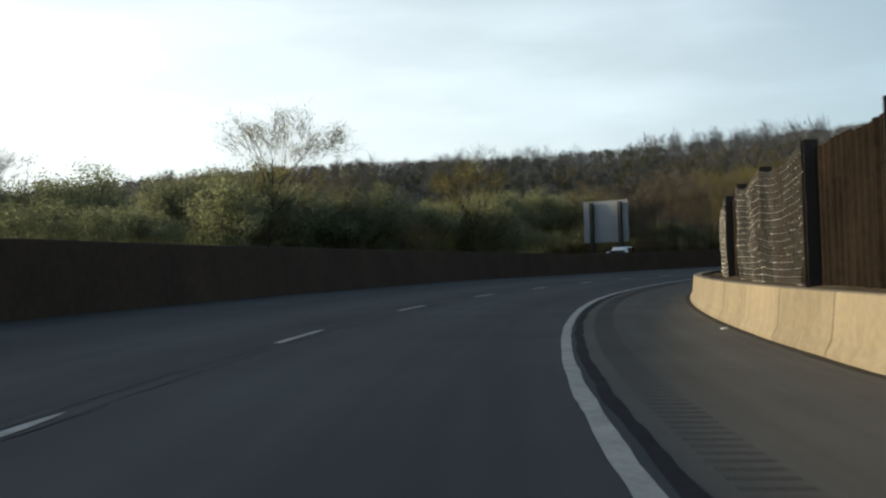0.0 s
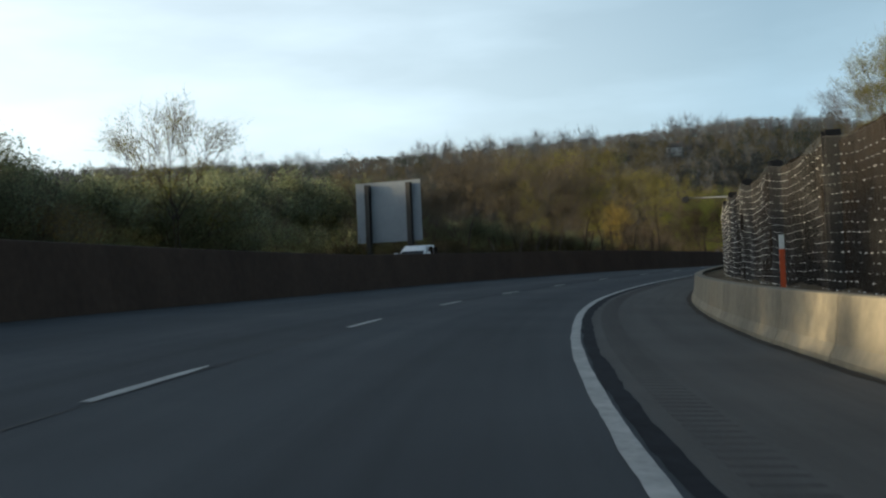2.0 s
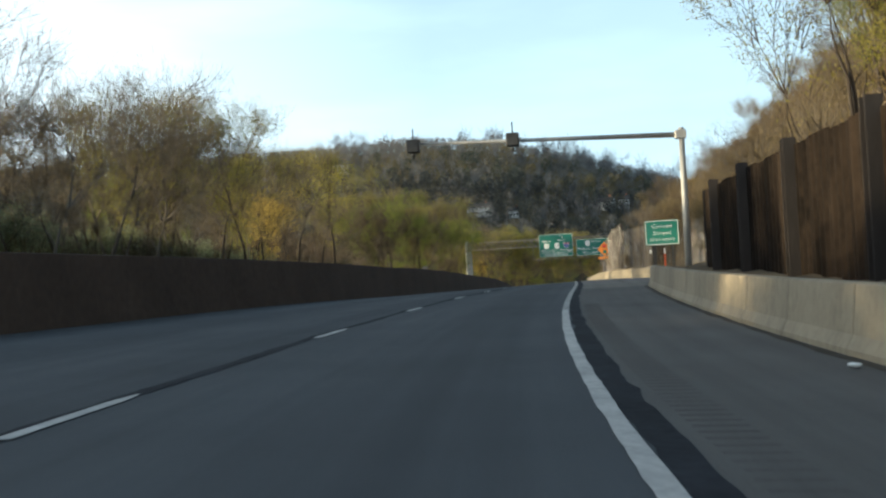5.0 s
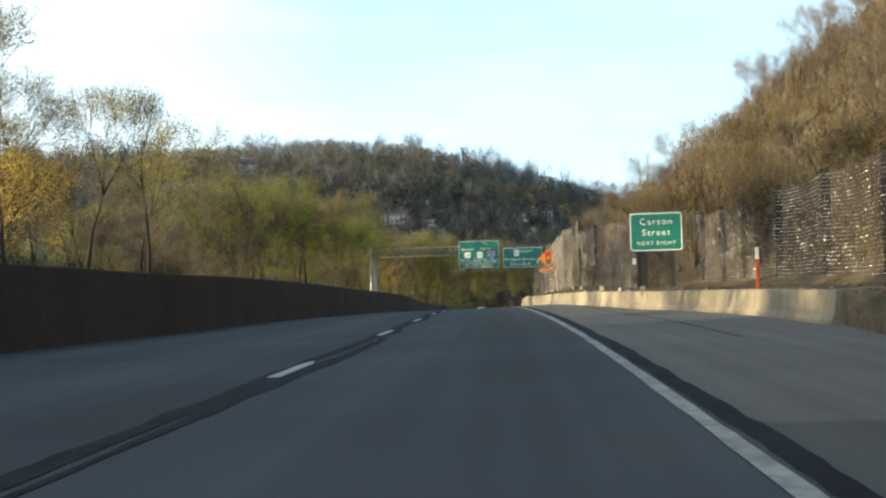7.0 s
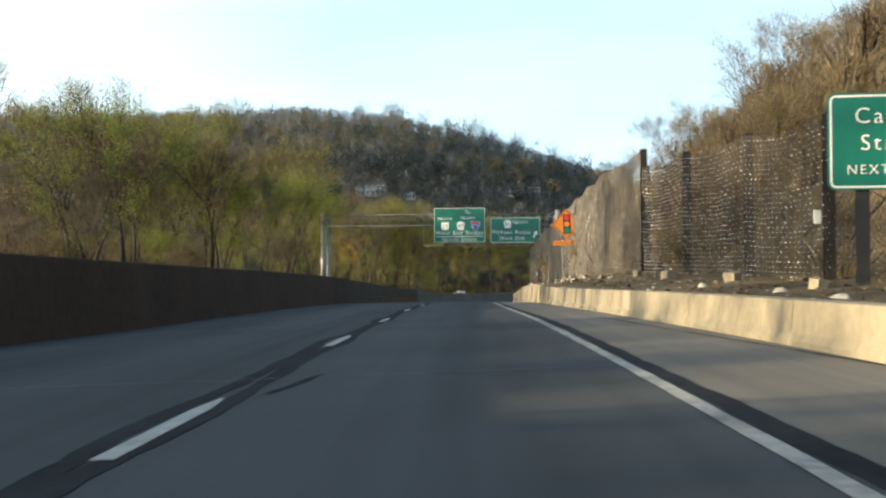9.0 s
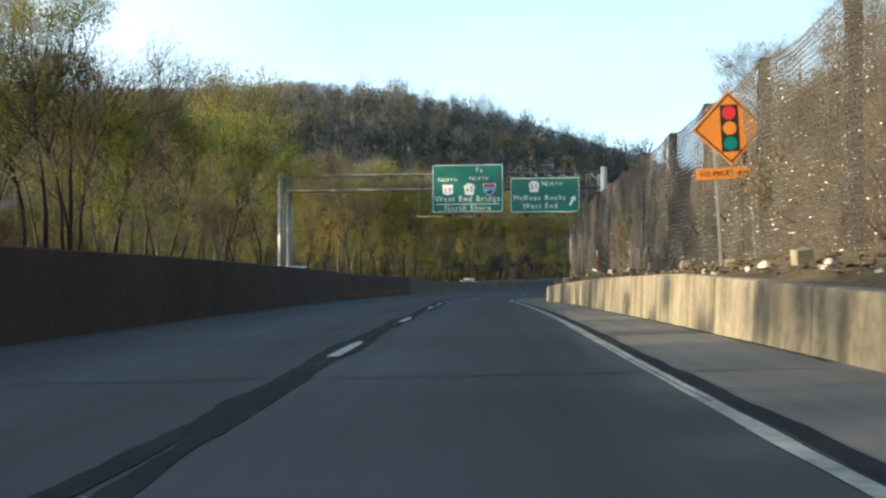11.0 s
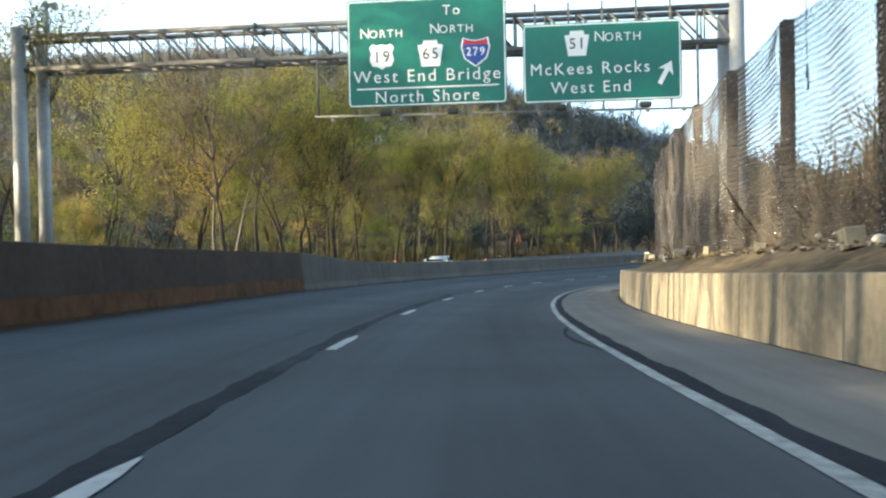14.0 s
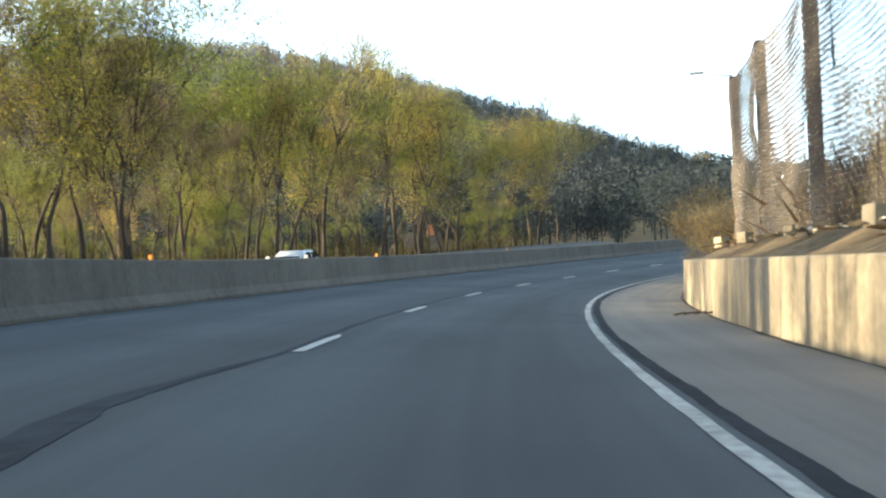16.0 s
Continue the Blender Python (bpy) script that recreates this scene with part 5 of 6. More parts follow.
# seed, height, spread, clear, forkings, stems, thickness, leaves, leaf size, scatter, twigs
KINDS = {
    "spring_a": ("spring_tree", "slender tree with thin yellow-green spring leaves", "tree", BARK, LEAF_SPRING, (11, 13, 3.3, 0.28, 5, 1, 0.15, 6200, 0.060, 0.60, 1100)),
    "spring_b": ("spring_tree", "forked tree with thin yellow-green spring leaves", "tree", BARK, LEAF_SPRING, (12, 12, 3.0, 0.24, 5, 2, 0.12, 5600, 0.058, 0.55, 1100)),
    "spring_c": ("spring_tree", "leaning tree with sparse golden spring leaves", "tree", BARK, LEAF_SPRING, (23, 14, 3.4, 0.32, 5, 1, 0.17, 4000, 0.054, 0.50, 1600)),
    "green_a": ("green_tree", "roadside tree in fresh green leaf", "tree", BARK, LEAF_GREEN, (31, 12, 3.3, 0.26, 5, 1, 0.14, 6600, 0.062, 0.62, 700)),
    "green_b": ("green_tree", "many-stemmed tree in fresh green leaf", "tree", BARK, LEAF_GREEN, (32, 10.5, 2.8, 0.20, 4, 3, 0.10, 6000, 0.060, 0.60, 600)),
    "bud_a": ("budding_tree", "tree with rusty buds and many fine twigs", "tree", BARK, LEAF_BUD, (41, 13, 3.4, 0.28, 5, 1, 0.14, 3400, 0.045, 0.5, 2600)),
    "bud_b": ("budding_tree", "forked tree with rusty buds and fine twigs", "tree", PALE_BARK, LEAF_BUD, (42, 12, 3.2, 0.24, 5, 2, 0.12, 3400, 0.045, 0.5, 2600)),
    "bud_c": ("budding_tree", "slender tree with sparse rust-brown buds and dark twigs", "tree", BARK, LEAF_RUST, (43, 13, 3.3, 0.26, 6, 1, 0.15, 3600, 0.045, 0.5, 900)),
    "bare_a": ("bare_tree", "leafless tree with a wide fan of branches", "tree", PALE_BARK, LEAF_BUD, (51, 14, 4.8, 0.24, 6, 1, 0.22, 500, 0.05, 0.4, 3000)),
    "bare_c": ("bare_tree", "large dark leafless tree with wide forking limbs", "tree", BARK, LEAF_BUD, (57, 15, 5.6, 0.22, 6, 1, 0.34, 600, 0.05, 0.4, 3600)),
    "bare_b": ("bare_tree", "leafless tree with steep branches", "tree", BARK, LEAF_BUD, (52, 12, 2.8, 0.3, 5, 1, 0.14, 250, 0.05, 0.4, 2400)),
    "round_a": ("blossoming_tree", "round-crowned tree with small pale new leaves", "tree", BARK, LEAF_SPRING, (61, 11.5, 4.4, 0.14, 5, 2, 0.14, 5200, 0.055, 0.45, 2600)),
    "gold_a": ("golden_tree", "spreading tree with golden spring leaves", "tree", BARK, LEAF_GOLD, (63, 13, 3.8, 0.26, 5, 1, 0.15, 5200, 0.058, 0.55, 1200)),
    "gold_b": ("golden_tree", "forked tree with golden spring leaves", "tree", BARK, LEAF_GOLD, (64, 12, 3.4, 0.22, 5, 2, 0.13, 5000, 0.056, 0.55, 1200)),
    "thicket_c": ("thicket", "dense rust-brown thicket of many stems", "shrub", BARK, LEAF_RUST, (77, 7.5, 3.4, 0.04, 4, 4, 0.08, 8000, 0.075, 0.7, 900)),
    "shrub_a": ("shrub", "dense dark green roadside shrub", "shrub", BARK, LEAF_DARK, (71, 6.5, 3.2, 0.05, 4, 3, 0.07, 6000, 0.080, 0.6, 800)),
    "shrub_b": ("shrub", "wide dull green roadside shrub", "shrub", BARK, LEAF_DARK, (72, 5.5, 3.6, 0.05, 4, 3, 0.07, 6000, 0.080, 0.6, 800)),
    "thicket_a": ("thicket", "dense dull green thicket of many stems", "shrub", BARK, LEAF_DARK, (75, 8.5, 3.4, 0.04, 4, 4, 0.08, 9000, 0.085, 0.7, 1600)),
    "thicket_b": ("thicket", "dense olive thicket with a ragged top", "shrub", BARK, LEAF_DARK, (76, 8.0, 3.8, 0.04, 4, 4, 0.08, 9000, 0.085, 0.7, 1600)),
    "shrub_c": ("shrub", "tan budding shrub with many stems", "shrub", PALE_BARK, LEAF_BUD, (73, 6.0, 2.8, 0.06, 4, 4, 0.06, 3200, 0.07, 0.5, 1500)),
    "brush_a": ("brush", "tangle of leafless brush with rusty buds", "shrub", BARK, LEAF_BUD, (81, 4.2, 2.4, 0.05, 3, 5, 0.05, 1600, 0.06, 0.55, 2200)),
    "brush_b": ("brush", "tangle of dark leafless brush", "shrub", BARK, UNDER, (82, 5.2, 2.6, 0.05, 4, 4, 0.05, 3800, 0.055, 0.55, 600)),
    "slope_a": ("budding_tree", "thin tree with tan buds on the slope", "tree", BARK, LEAF_BUD, (45, 11, 3.4, 0.16, 4, 2, 0.10, 1500, 0.065, 0.6, 1700)),
    "slope_b": ("bare_tree", "thin leafless tree on the slope", "tree", PALE_BARK, LEAF_BUD, (46, 12, 3.6, 0.18, 4, 2, 0.11, 700, 0.06, 0.6, 2000)),
    "under_a": ("undergrowth", "low green undergrowth below the trees", "shrub", BARK, LEAF_GREEN, (91, 3.4, 2.4, 0.05, 3, 5, 0.04, 3000, 0.08, 0.55, 300)),
}
plant = random.Random(77)


def set_tree(kind, s, d, size=1.0):
    p = road(s, d, 0)
    z = float(land(p.x, p.y)[0])
    return tree(kind, (p.x, p.y, z), size, plant.uniform(0, 6.28))


def pick(**shares):
    return plant.choices(list(shares), list(shares.values()))[0]


# the trees that stand out beyond the other carriageway
plant.seed(101)
for kind, s, d, size in (("round_a", 88.3, -29, 1.34), ("bare_a", 103, -30, 0.86), ("bare_b", 112, -31, 0.65), ("round_a", 122, -29.0, 1.03), ("bare_b", 131, -33, 0.62), ("bare_b", 152, -32, 0.85), ("bare_b", 147, -29, 0.9), ("bare_a", 157, -28, 1.05), ("bare_a", 173, -27.0, 1.38), ("bare_a", 166, -28, 1.30), ("bare_b", 150, -27.5, 1.05), ("bare_a", 161, -29.5, 1.25), ("bare_b", 178, -27, 1.55), ("bare_a", 181, -29, 1.38), ("bare_b", 177, -31, 1.5), ("bare_a", 186, -27.5, 1.36), ("bare_a", 190, -30, 1.25), ("bare_a", 197, -27, 1.18), ("bare_b", 202, -29, 1.3), ("bare_a", 208, -30, 1.1), ("bare_a", 222, -33, 0.95), ("bare_c", 391, -25.0, 1.2), ("bare_a", 352, -26, 1.15), ("bud_c", 300, -28, 1.1), ("bud_c", 306, -30.5, 1.2), ("green_a", 312, -27.5, 1.25), ("spring_c", 318, -31, 1.2), ("bud_c", 325, -28.5, 1.35), ("spring_a", 332, -30, 1.15), ("bud_c", 340, -28, 1.2), ("bud_b", 348, -30, 1.35), ("spring_a", 404, -27, 1.25), ("bud_b", 398, -29, 1.2), ("spring_b", 428, -27, 1.35), ("bare_b", 284, -26, 1.3), ("bare_a", 262, -28, 1.15)):
    set_tree(kind, s, d, size)
# golden trees past the gantry and by the small panel
plant.seed(113)
for s, d, size in ((401, -33, 1.2), (407, -33, 1.2), (415, -27.5, 1.2), (424, -34, 1.2), (433, -29, 1.25), (442, -27, 1.15), (447, -35, 1.25), (455, -29, 1.3), (463, -33, 1.35), (470, -27, 1.2), (228, -31, 0.85), (236, -34, 0.9), (246, -31, 0.95)):
    set_tree(pick(gold_a=1, gold_b=1), s, d, size)
# brown thicket deep behind the belt
s = 286.0
while s < 392:
    for d0 in (-46, -58):
        set_tree("thicket_c", s + plant.uniform(-1.2, 1.2), d0 - plant.uniform(0, 9), plant.uniform(0.85, 1.15))
    s += 2.8
# low golden and green trees in the depth past the gantry
for k in range(20):
    set_tree(pick(gold_b=1, spring_b=1, green_b=1.2), 396 + 3.1 * k, -38 - plant.uniform(0, 12), plant.uniform(0.55, 0.8))
# slender trees added so that trunk shadows stripe the start of the retaining wall
for s in (257, 260.5, 264, 268.5, 271, 276):
    set_tree("bare_b", s, -26 - plant.uniform(0, 3), plant.uniform(0.75, 0.95))
# small trees added mostly out of view, whose crowns shade the retaining wall
for s, d, size in ((345, -25.5, 0.66), (350, -28, 0.7), (355, -26, 0.66), (360, -28.5, 0.7), (366, -26.5, 0.68)):
    set_tree("bud_c", s, d, size)
# shrub belt by the start
plant.seed(102)
for k in range(18):
    s = plant.uniform(20, 150)
    d = -27 - plant.uniform(0, 1) ** 1.3 * 45 - (8 if s < 70 else 0)
    p = road(s, d, 0)
    if 2 < p.y < 48 and p.x > -88:
        continue
    set_tree(pick(shrub_a=4, shrub_b=3), s, d, plant.uniform(0.8, 1.2))
# distant belt to the left of the start
plant.seed(103)
for k in range(30):
    x, y = plant.uniform(-155, -104), plant.uniform(8, 84)
    kind = pick(thicket_a=3, thicket_b=3, bare_a=0.9, bud_b=0.9)
    tree(kind, (x, y, float(land(x, y)[0])), plant.uniform(1.0, 1.25) * (1.5 if kind in PROTO and kind.startswith("thicket") else 1.0), plant.uniform(0, 6.28))
# dense thicket along the far edge of the other carriageway
plant.seed(104)
s = 62.0
while s < 184:
    size = float(np.interp(s, [62, 74, 84, 90, 118, 128, 172], [0.62, 0.70, 1.02, 1.08, 1.05, 1.04, 1.0]))
    set_tree(pick(thicket_a=1, thicket_b=1, shrub_a=0.2) if s < 134 else pick(thicket_b=0.3, bare_b=1.0, brush_b=2.2), s, (-32.5 if 80 < s < 146 else -26.5) - plant.uniform(0, 2.6), size * plant.uniform(0.92, 1.08) * (1 if s < 134 else 0.8))
    s += 1.9
# mostly hidden thicket row, added to keep low sun off lane and barrier
s = 130.0
while s < 256:
    if s < 182 or plant.random() < 0.82:
        set_tree(pick(thicket_a=1, thicket_b=1), s, -38 - plant.uniform(0, 5), plant.uniform(0.94, 1.06) * along(s, [130, 142, 170, 182, 256], [0.95, 1.32, 1.32, 0.92, 0.88]))
    s += 2.1
for k in range(22):
    s, d = plant.uniform(94, 136), -31 - plant.uniform(0, 17)
    set_tree(pick(shrub_a=4, shrub_b=3, shrub_c=0.6), s, d, plant.uniform(0.95, 1.35))
# belt along the other carriageway
plant.seed(105)
s = 146.0
while s < 478:
    for row, (d0, share) in enumerate(((-25.8, 0.4), (-29.0, 0.3)) if 254 < s < 280 else ((-25.8, 0.7), (-29.5, 0.9), (-35.5, 0.85)) if s < 212 else ((-25.8, 0.5), (-29.0, 0.7), (-33, 0.5), (-38, 0.7)) if s < 262 else ((-25.8, 0.75), (-29.0, 0.9), (-32.5, 0.8), (-37.5, 0.85)) if s < 330 else ((-25.8, 0.0 if 377 < s < 398 else 0.7), (-30.5, 0.0 if 384 < s < 397 else 0.8), (-36.5, 0.75)) if s < 398 else ((-25.8, 0.9), (-29.5, 0.95), (-35, 0.9), (-42, 0.9))):
        if plant.random() > share:
            continue
        if s < 197:
            kind = pick(bare_a=3, bare_b=2, bud_a=1.2, brush_b=1.4)
        elif s < 222:
            kind = pick(spring_a=3.4, spring_b=3.4, spring_c=2)
        elif s < 260:
            kind = pick(bud_a=2.5, bud_b=1.5, bare_b=2, spring_c=2, spring_a=1.5)
        elif s < 300:
            kind = pick(bud_c=4, bud_b=1.0, green_a=1.6, spring_c=1.6, bare_b=1.0)
        elif s < 345:
            kind = pick(bud_c=3, spring_c=1.4, green_a=2.0, green_b=1.2, bud_b=0.8)
        else:
            kind = pick(spring_a=2.4, spring_b=2.2, green_a=2.4, green_b=1.6, bud_a=1.2, bud_b=0.8, spring_c=1.5)
        size = plant.uniform(0.82, 1.12) * float(np.interp(s, [146, 165, 185, 205, 222, 240, 290, 330, 370, 420, 478], [0.8, 1.0, 1.15, 1.15, 1.12, 1.08, 1.12, 1.28, 1.42, 1.28, 1.1]))
        set_tree(kind, s + plant.uniform(-2, 2), d0 + plant.uniform(-1.6, 1.6), size)
    if plant.random() < (0.8 if s < 330 else 0.3):
        set_tree(pick(under_a=0.6, brush_b=3, brush_a=1) if s < 345 else pick(under_a=3, brush_a=2), s + plant.uniform(-2, 2), -28 - plant.uniform(0, 10), plant.uniform(0.6, 1.0))
    s += 5.0
# shrubs under the trees opposite the tall fence
plant.seed(106)
for k in range(14):
    if 1 <= k <= 5:
        continue
    set_tree(pick(shrub_c=0.7, brush_b=3, under_a=0.5), 252 + 5 * k + plant.uniform(-2, 2), -26 - plant.uniform(0, 4), plant.uniform(0.8, 1.1))
for k in range(20):
    if 1 <= k <= 5:
        continue
    set_tree("brush_b", 250 + 5 * k + plant.uniform(-2, 2), -29 - plant.uniform(0, 6), plant.uniform(0.8, 1.25))
# deeper belt
plant.seed(107)
for k in range(84):
    s, d = plant.uniform(150, 480) if k % 2 else plant.uniform(300, 470), -42 - plant.uniform(0, 45)
    if 250 < s < 274:
        continue
    set_tree(pick(bud_c=4, bare_b=1, green_a=0.8) if s < 345 else pick(bud_c=2.4, spring_a=1, green_a=1.4, bud_a=1, spring_c=1), s, d, plant.uniform(0.85, 1.1))
# lower, denser trees behind the belt
plant.seed(108)
for k in range(43):
    if 1 <= k <= 4 or 19 <= k <= 27 and k % 2:
        continue
    set_tree(pick(bud_c=3, brush_b=1.5, green_b=0.5) if k < 18 else pick(green_b=2, spring_b=2, bud_b=1), 250 + 5.4 * k + plant.uniform(-2, 2), -41 - plant.uniform(0, 10), plant.uniform(0.9, 1.15))
# hillside on the right
plant.seed(109)
for k in range(250):
    s = plant.uniform(125, 345) if k % 3 else plant.uniform(210, 335)
    d = fence_d(s) + 2.5 + plant.uniform(0, 1) ** 1.15 * 44
    if s < 196:
        kind = pick(green_a=2, spring_a=3, spring_b=2, bare_a=0.8, bud_a=1)
        size = plant.uniform(0.6, 0.9) * (0.75 if s < 158 else 1.0)
    else:
        kind = pick(slope_a=4, slope_b=2.2, shrub_c=0.8)
        size = plant.uniform(0.75, 1.05) if s < 272 else plant.uniform(0.45, 0.68)
    set_tree(kind, s, d, size)
for k in range(110):
    s = plant.uniform(172, 350)
    set_tree(pick(brush_a=4, shrub_c=1.5), s, fence_d(s) + 0.8 + plant.uniform(0, 1) ** 1.5 * 16, plant.uniform(0.6, 1.0))
for s, d, kind, size in ((182, 17.0, "spring_a", 0.9), (178, 12.8, "bare_a", 0.6), (186, 15, "spring_b", 1.1), (192, 12.8, "bare_a", 0.95), (171, 14.2, "spring_b", 0.95), (166, 15.5, "spring_a", 0.95), (173, 16.5, "green_b", 1.15), (179, 17.5, "spring_b", 1.2), (199, 15, "bare_a", 0.85), (186, 18, "bud_a", 1.1), (160, 15.0, "green_a", 0.78), (152, 16.5, "bare_b", 0.45)):
    set_tree(kind, s, d, size)
# brown trees close behind the tall fence
plant.seed(112)
for k in range(34):
    s = plant.uniform(268, 320)
    set_tree(pick(bud_c=3, slope_a=2, slope_b=1), s, fence_d(s) + 3.2 + plant.uniform(0, 1) ** 1.3 * 10, plant.uniform(0.42, 0.62) * along(s, [268, 305, 320], [1.0, 1.0, 0.75]))
# bare tops over the first fence
plant.seed(110)
for s in (38, 47, 58, 66, 79, 92, 101, 112):
    set_tree(pick(bare_b=2, brush_a=3), s + plant.uniform(-2, 2), 9.5 + plant.uniform(0, 5), plant.uniform(0.4, 0.6))
# tan scrub past the end of the fence
plant.seed(111)
for k in range(26):
    s = plant.uniform(404, 474)
    set_tree(pick(shrub_c=3, brush_a=1.5), s, right_d(s) + plant.uniform(3.5, 14), plant.uniform(0.6, 1.0))
for s, d in ((352, 12), (357, 10.5), (362, 12.5), (371, 11.0), (383, 10.5), (388, 12)):
    set_tree(pick(brush_a=2, bare_b=1), s, d, plant.uniform(0.55, 0.8))

for s, d, size in ((424, 5.6, 0.85), (427, 6.2, 0.95), (430, 5.4, 0.8), (421, 6.6, 0.8), (434, 6.0, 0.8)):
    set_tree("shrub_c", s, d, size)
for s, d, size in ((301, 13.5, 0.62), (308, 14.5, 0.66), (287, 14.0, 0.55)):
    set_tree("bare_a", s, d, size)

# conifers far to the left of the start
def conifer(x, y, tall):
    z = float(land(x, y)[0])
    holder = thing("conifer", "dark pointed conifer among the shrubs", "tree", "conifers", m=Matrix.Translation((x, y, z)))
    bm = bmesh.new()
    tube(bm, (0, 0, -0.5), (0, 0, tall), 0.2, 0.02, 6)
    part("trunk", bm, BARK, holder)
    g = np.random.default_rng(int(abs(x)))
    n = 2600
    h = tall * (0.12 + 0.88 * g.uniform(0, 1, n) ** 1.5)
    r = (tall - h) * 0.24 * np.sqrt(g.uniform(0.1, 1, n)) * (0.75 + 0.25 * np.sin(h * 5))
    a = g.uniform(0, 6.283, n)
    c = np.stack([r * np.cos(a), r * np.sin(a), h], 1)
    out = np.stack([np.cos(a), np.sin(a), -0.35 + 0 * a], 1)
    side = np.stack([-np.sin(a), np.cos(a), 0 * a], 1)
    tri = np.stack([c - side * 0.16, c + side * 0.16, c + out * g.uniform(0.4, 0.8, (n, 1))], 1)
    piece("crown", array_mesh("crown", tri.reshape(-1, 3), 3, LEAF_DARK), holder)


conifer(-126.7, 63.9, 14.5)
conifer(-133, 70, 11.5)

# ---- far woods on the hill ----
def woods(name, label, count, r0, r1, az0, az1, seed, tall, mat, keep, per=60, grain=0.075):
    g = np.random.default_rng(seed)
    az = np.radians(g.uniform(az0, az1, count * 3))
    r = np.sqrt(g.uniform(r0 * r0, r1 * r1, count * 3))
    x, y = -61 - r * np.sin(az), 101 + r * np.cos(az)
    s_, d_ = road_frame(x, y)
    ok = keep(x, y, s_, d_)
    x, y = x[ok][:count], y[ok][:count]
    z = land(x, y)
    n = len(x)
    h = tall * g.uniform(0.65, 1.25, n)
    u = g.normal(0, 1, (n, per, 3))
    u /= np.linalg.norm(u, axis=2)[:, :, None]
    u *= g.uniform(0.5, 1.0, (n, per, 1)) ** 0.5
    c = np.stack([x, y, z + h * 0.62], 1)[:, None, :] + u * np.stack([h * 0.30, h * 0.30, h * 0.40], 1)[:, None, :]
    a = g.normal(0, 1, (n, per, 3))
    a /= np.linalg.norm(a, axis=2)[:, :, None]
    b = np.cross(a, g.normal(0, 1, (n, per, 3)))
    b /= np.linalg.norm(b, axis=2)[:, :, None]
    size = (h * grain)[:, None, None] * g.uniform(0.5, 1.2, (n, per, 1))
    tri = np.stack([c - a * size, c + a * size, c + b * size * 1.5], 2)
    trunk = np.stack([np.stack([x - 0.15, y, z - 1], 1), np.stack([x + 0.15, y, z - 1], 1), np.stack([x, y, z + h * 0.8], 1)], 1)
    return tagged(new(name, array_mesh(name, np.concatenate([tri.reshape(-1, 3), trunk.reshape(-1, 3)]), 3, mat)), label, "woods", kind="stuff")


def ring_of(count, r0, r1, az0, az1, seed, keep):
    """Places strewn over a part of the far ring round the valley."""
    g = np.random.default_rng(seed)
    az = np.radians(g.uniform(az0, az1, count * 2))
    r = np.sqrt(g.uniform(r0 * r0, r1 * r1, count * 2))
    x, y = -61 - r * np.sin(az), 101 + r * np.cos(az)
    s_, d_ = road_frame(x, y)
    ok = keep(x, y, s_, d_)
    return x[ok][:count], y[ok][:count]


def bare_woods(name, label, x, y, seed, tall, mat, per=46, category="woods", base=0.3, thin=1.0):
    """Bare trees or brush: fans of thin branches that rise from their feet."""
    g = np.random.default_rng(seed)
    z, n = land(x, y), len(x)
    h = tall * g.uniform(0.6, 1.25, n)[:, None, None]
    foot = np.stack([x, y, z], 1)[:, None, :] + np.stack([g.normal(0, 0.03, (n, per)), g.normal(0, 0.03, (n, per)), g.uniform(base, 0.7, (n, per))], 2) * h
    way = g.normal(0, 1, (n, per, 3))
    way /= np.linalg.norm(way, axis=2)[:, :, None]
    foot = foot + way * h * np.array([0.22, 0.22, 0.18]) * g.uniform(0.3, 1.0, (n, per, 1))
    way = way * 0.8 + np.array([0, 0, 0.7])
    tip = foot + way * h * g.uniform(0.10, 0.24, (n, per, 1))
    side = np.cross(way, g.normal(0, 1, (n, per, 3)))
    side /= np.linalg.norm(side, axis=2)[:, :, None] + 1e-9
    w = h * g.uniform(0.008, 0.020, (n, per, 1)) * thin
    tri = np.stack([foot - side * w, foot + side * w, tip], 2)
    trunk = np.stack([np.stack([x - 0.25, y, z - 1], 1), np.stack([x + 0.25, y, z - 1], 1), np.stack([x, y, z + h[:, 0, 0] * 0.8], 1)], 1)
    return tagged(new(name, array_mesh(name, np.concatenate([tri.reshape(-1, 3), trunk.reshape(-1, 3)]), 3, mat)), label, category, kind="stuff")


away = lambda x, y, s, d: ~((s > -20) & (s < 470) & (d > -55) & (d < 60))
on_spur = lambda x, y, s, d: away(x, y, s, d) & (np.abs(x + 120) < 190) & (y > 468) & (np.abs(d) > 24)
open_hill = lambda x, y, s, d: away(x, y, s, d) & ~((np.abs(x + 120) < 175) & (y < 790))
low = lambda x, y, s, d: away(x, y, s, d) & (d < -100) & (s < 470)
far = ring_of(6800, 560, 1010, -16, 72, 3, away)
bare_woods("far_woods", "bare woods covering the far hill, tinted blue-grey for haze", *far, 3, 14, HAZED_WOOD, 66, base=0.0)
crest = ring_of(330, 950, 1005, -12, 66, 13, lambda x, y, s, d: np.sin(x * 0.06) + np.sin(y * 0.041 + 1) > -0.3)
bare_woods("ridge_trees", "bare trees standing along the hill's crest", *crest, 13, 22, HAZED_WOOD, 170, base=0.0, thin=0.5)
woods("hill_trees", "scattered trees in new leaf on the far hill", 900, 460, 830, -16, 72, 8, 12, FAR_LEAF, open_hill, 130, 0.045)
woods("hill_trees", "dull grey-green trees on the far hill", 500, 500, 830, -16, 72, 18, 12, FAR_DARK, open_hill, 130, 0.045)
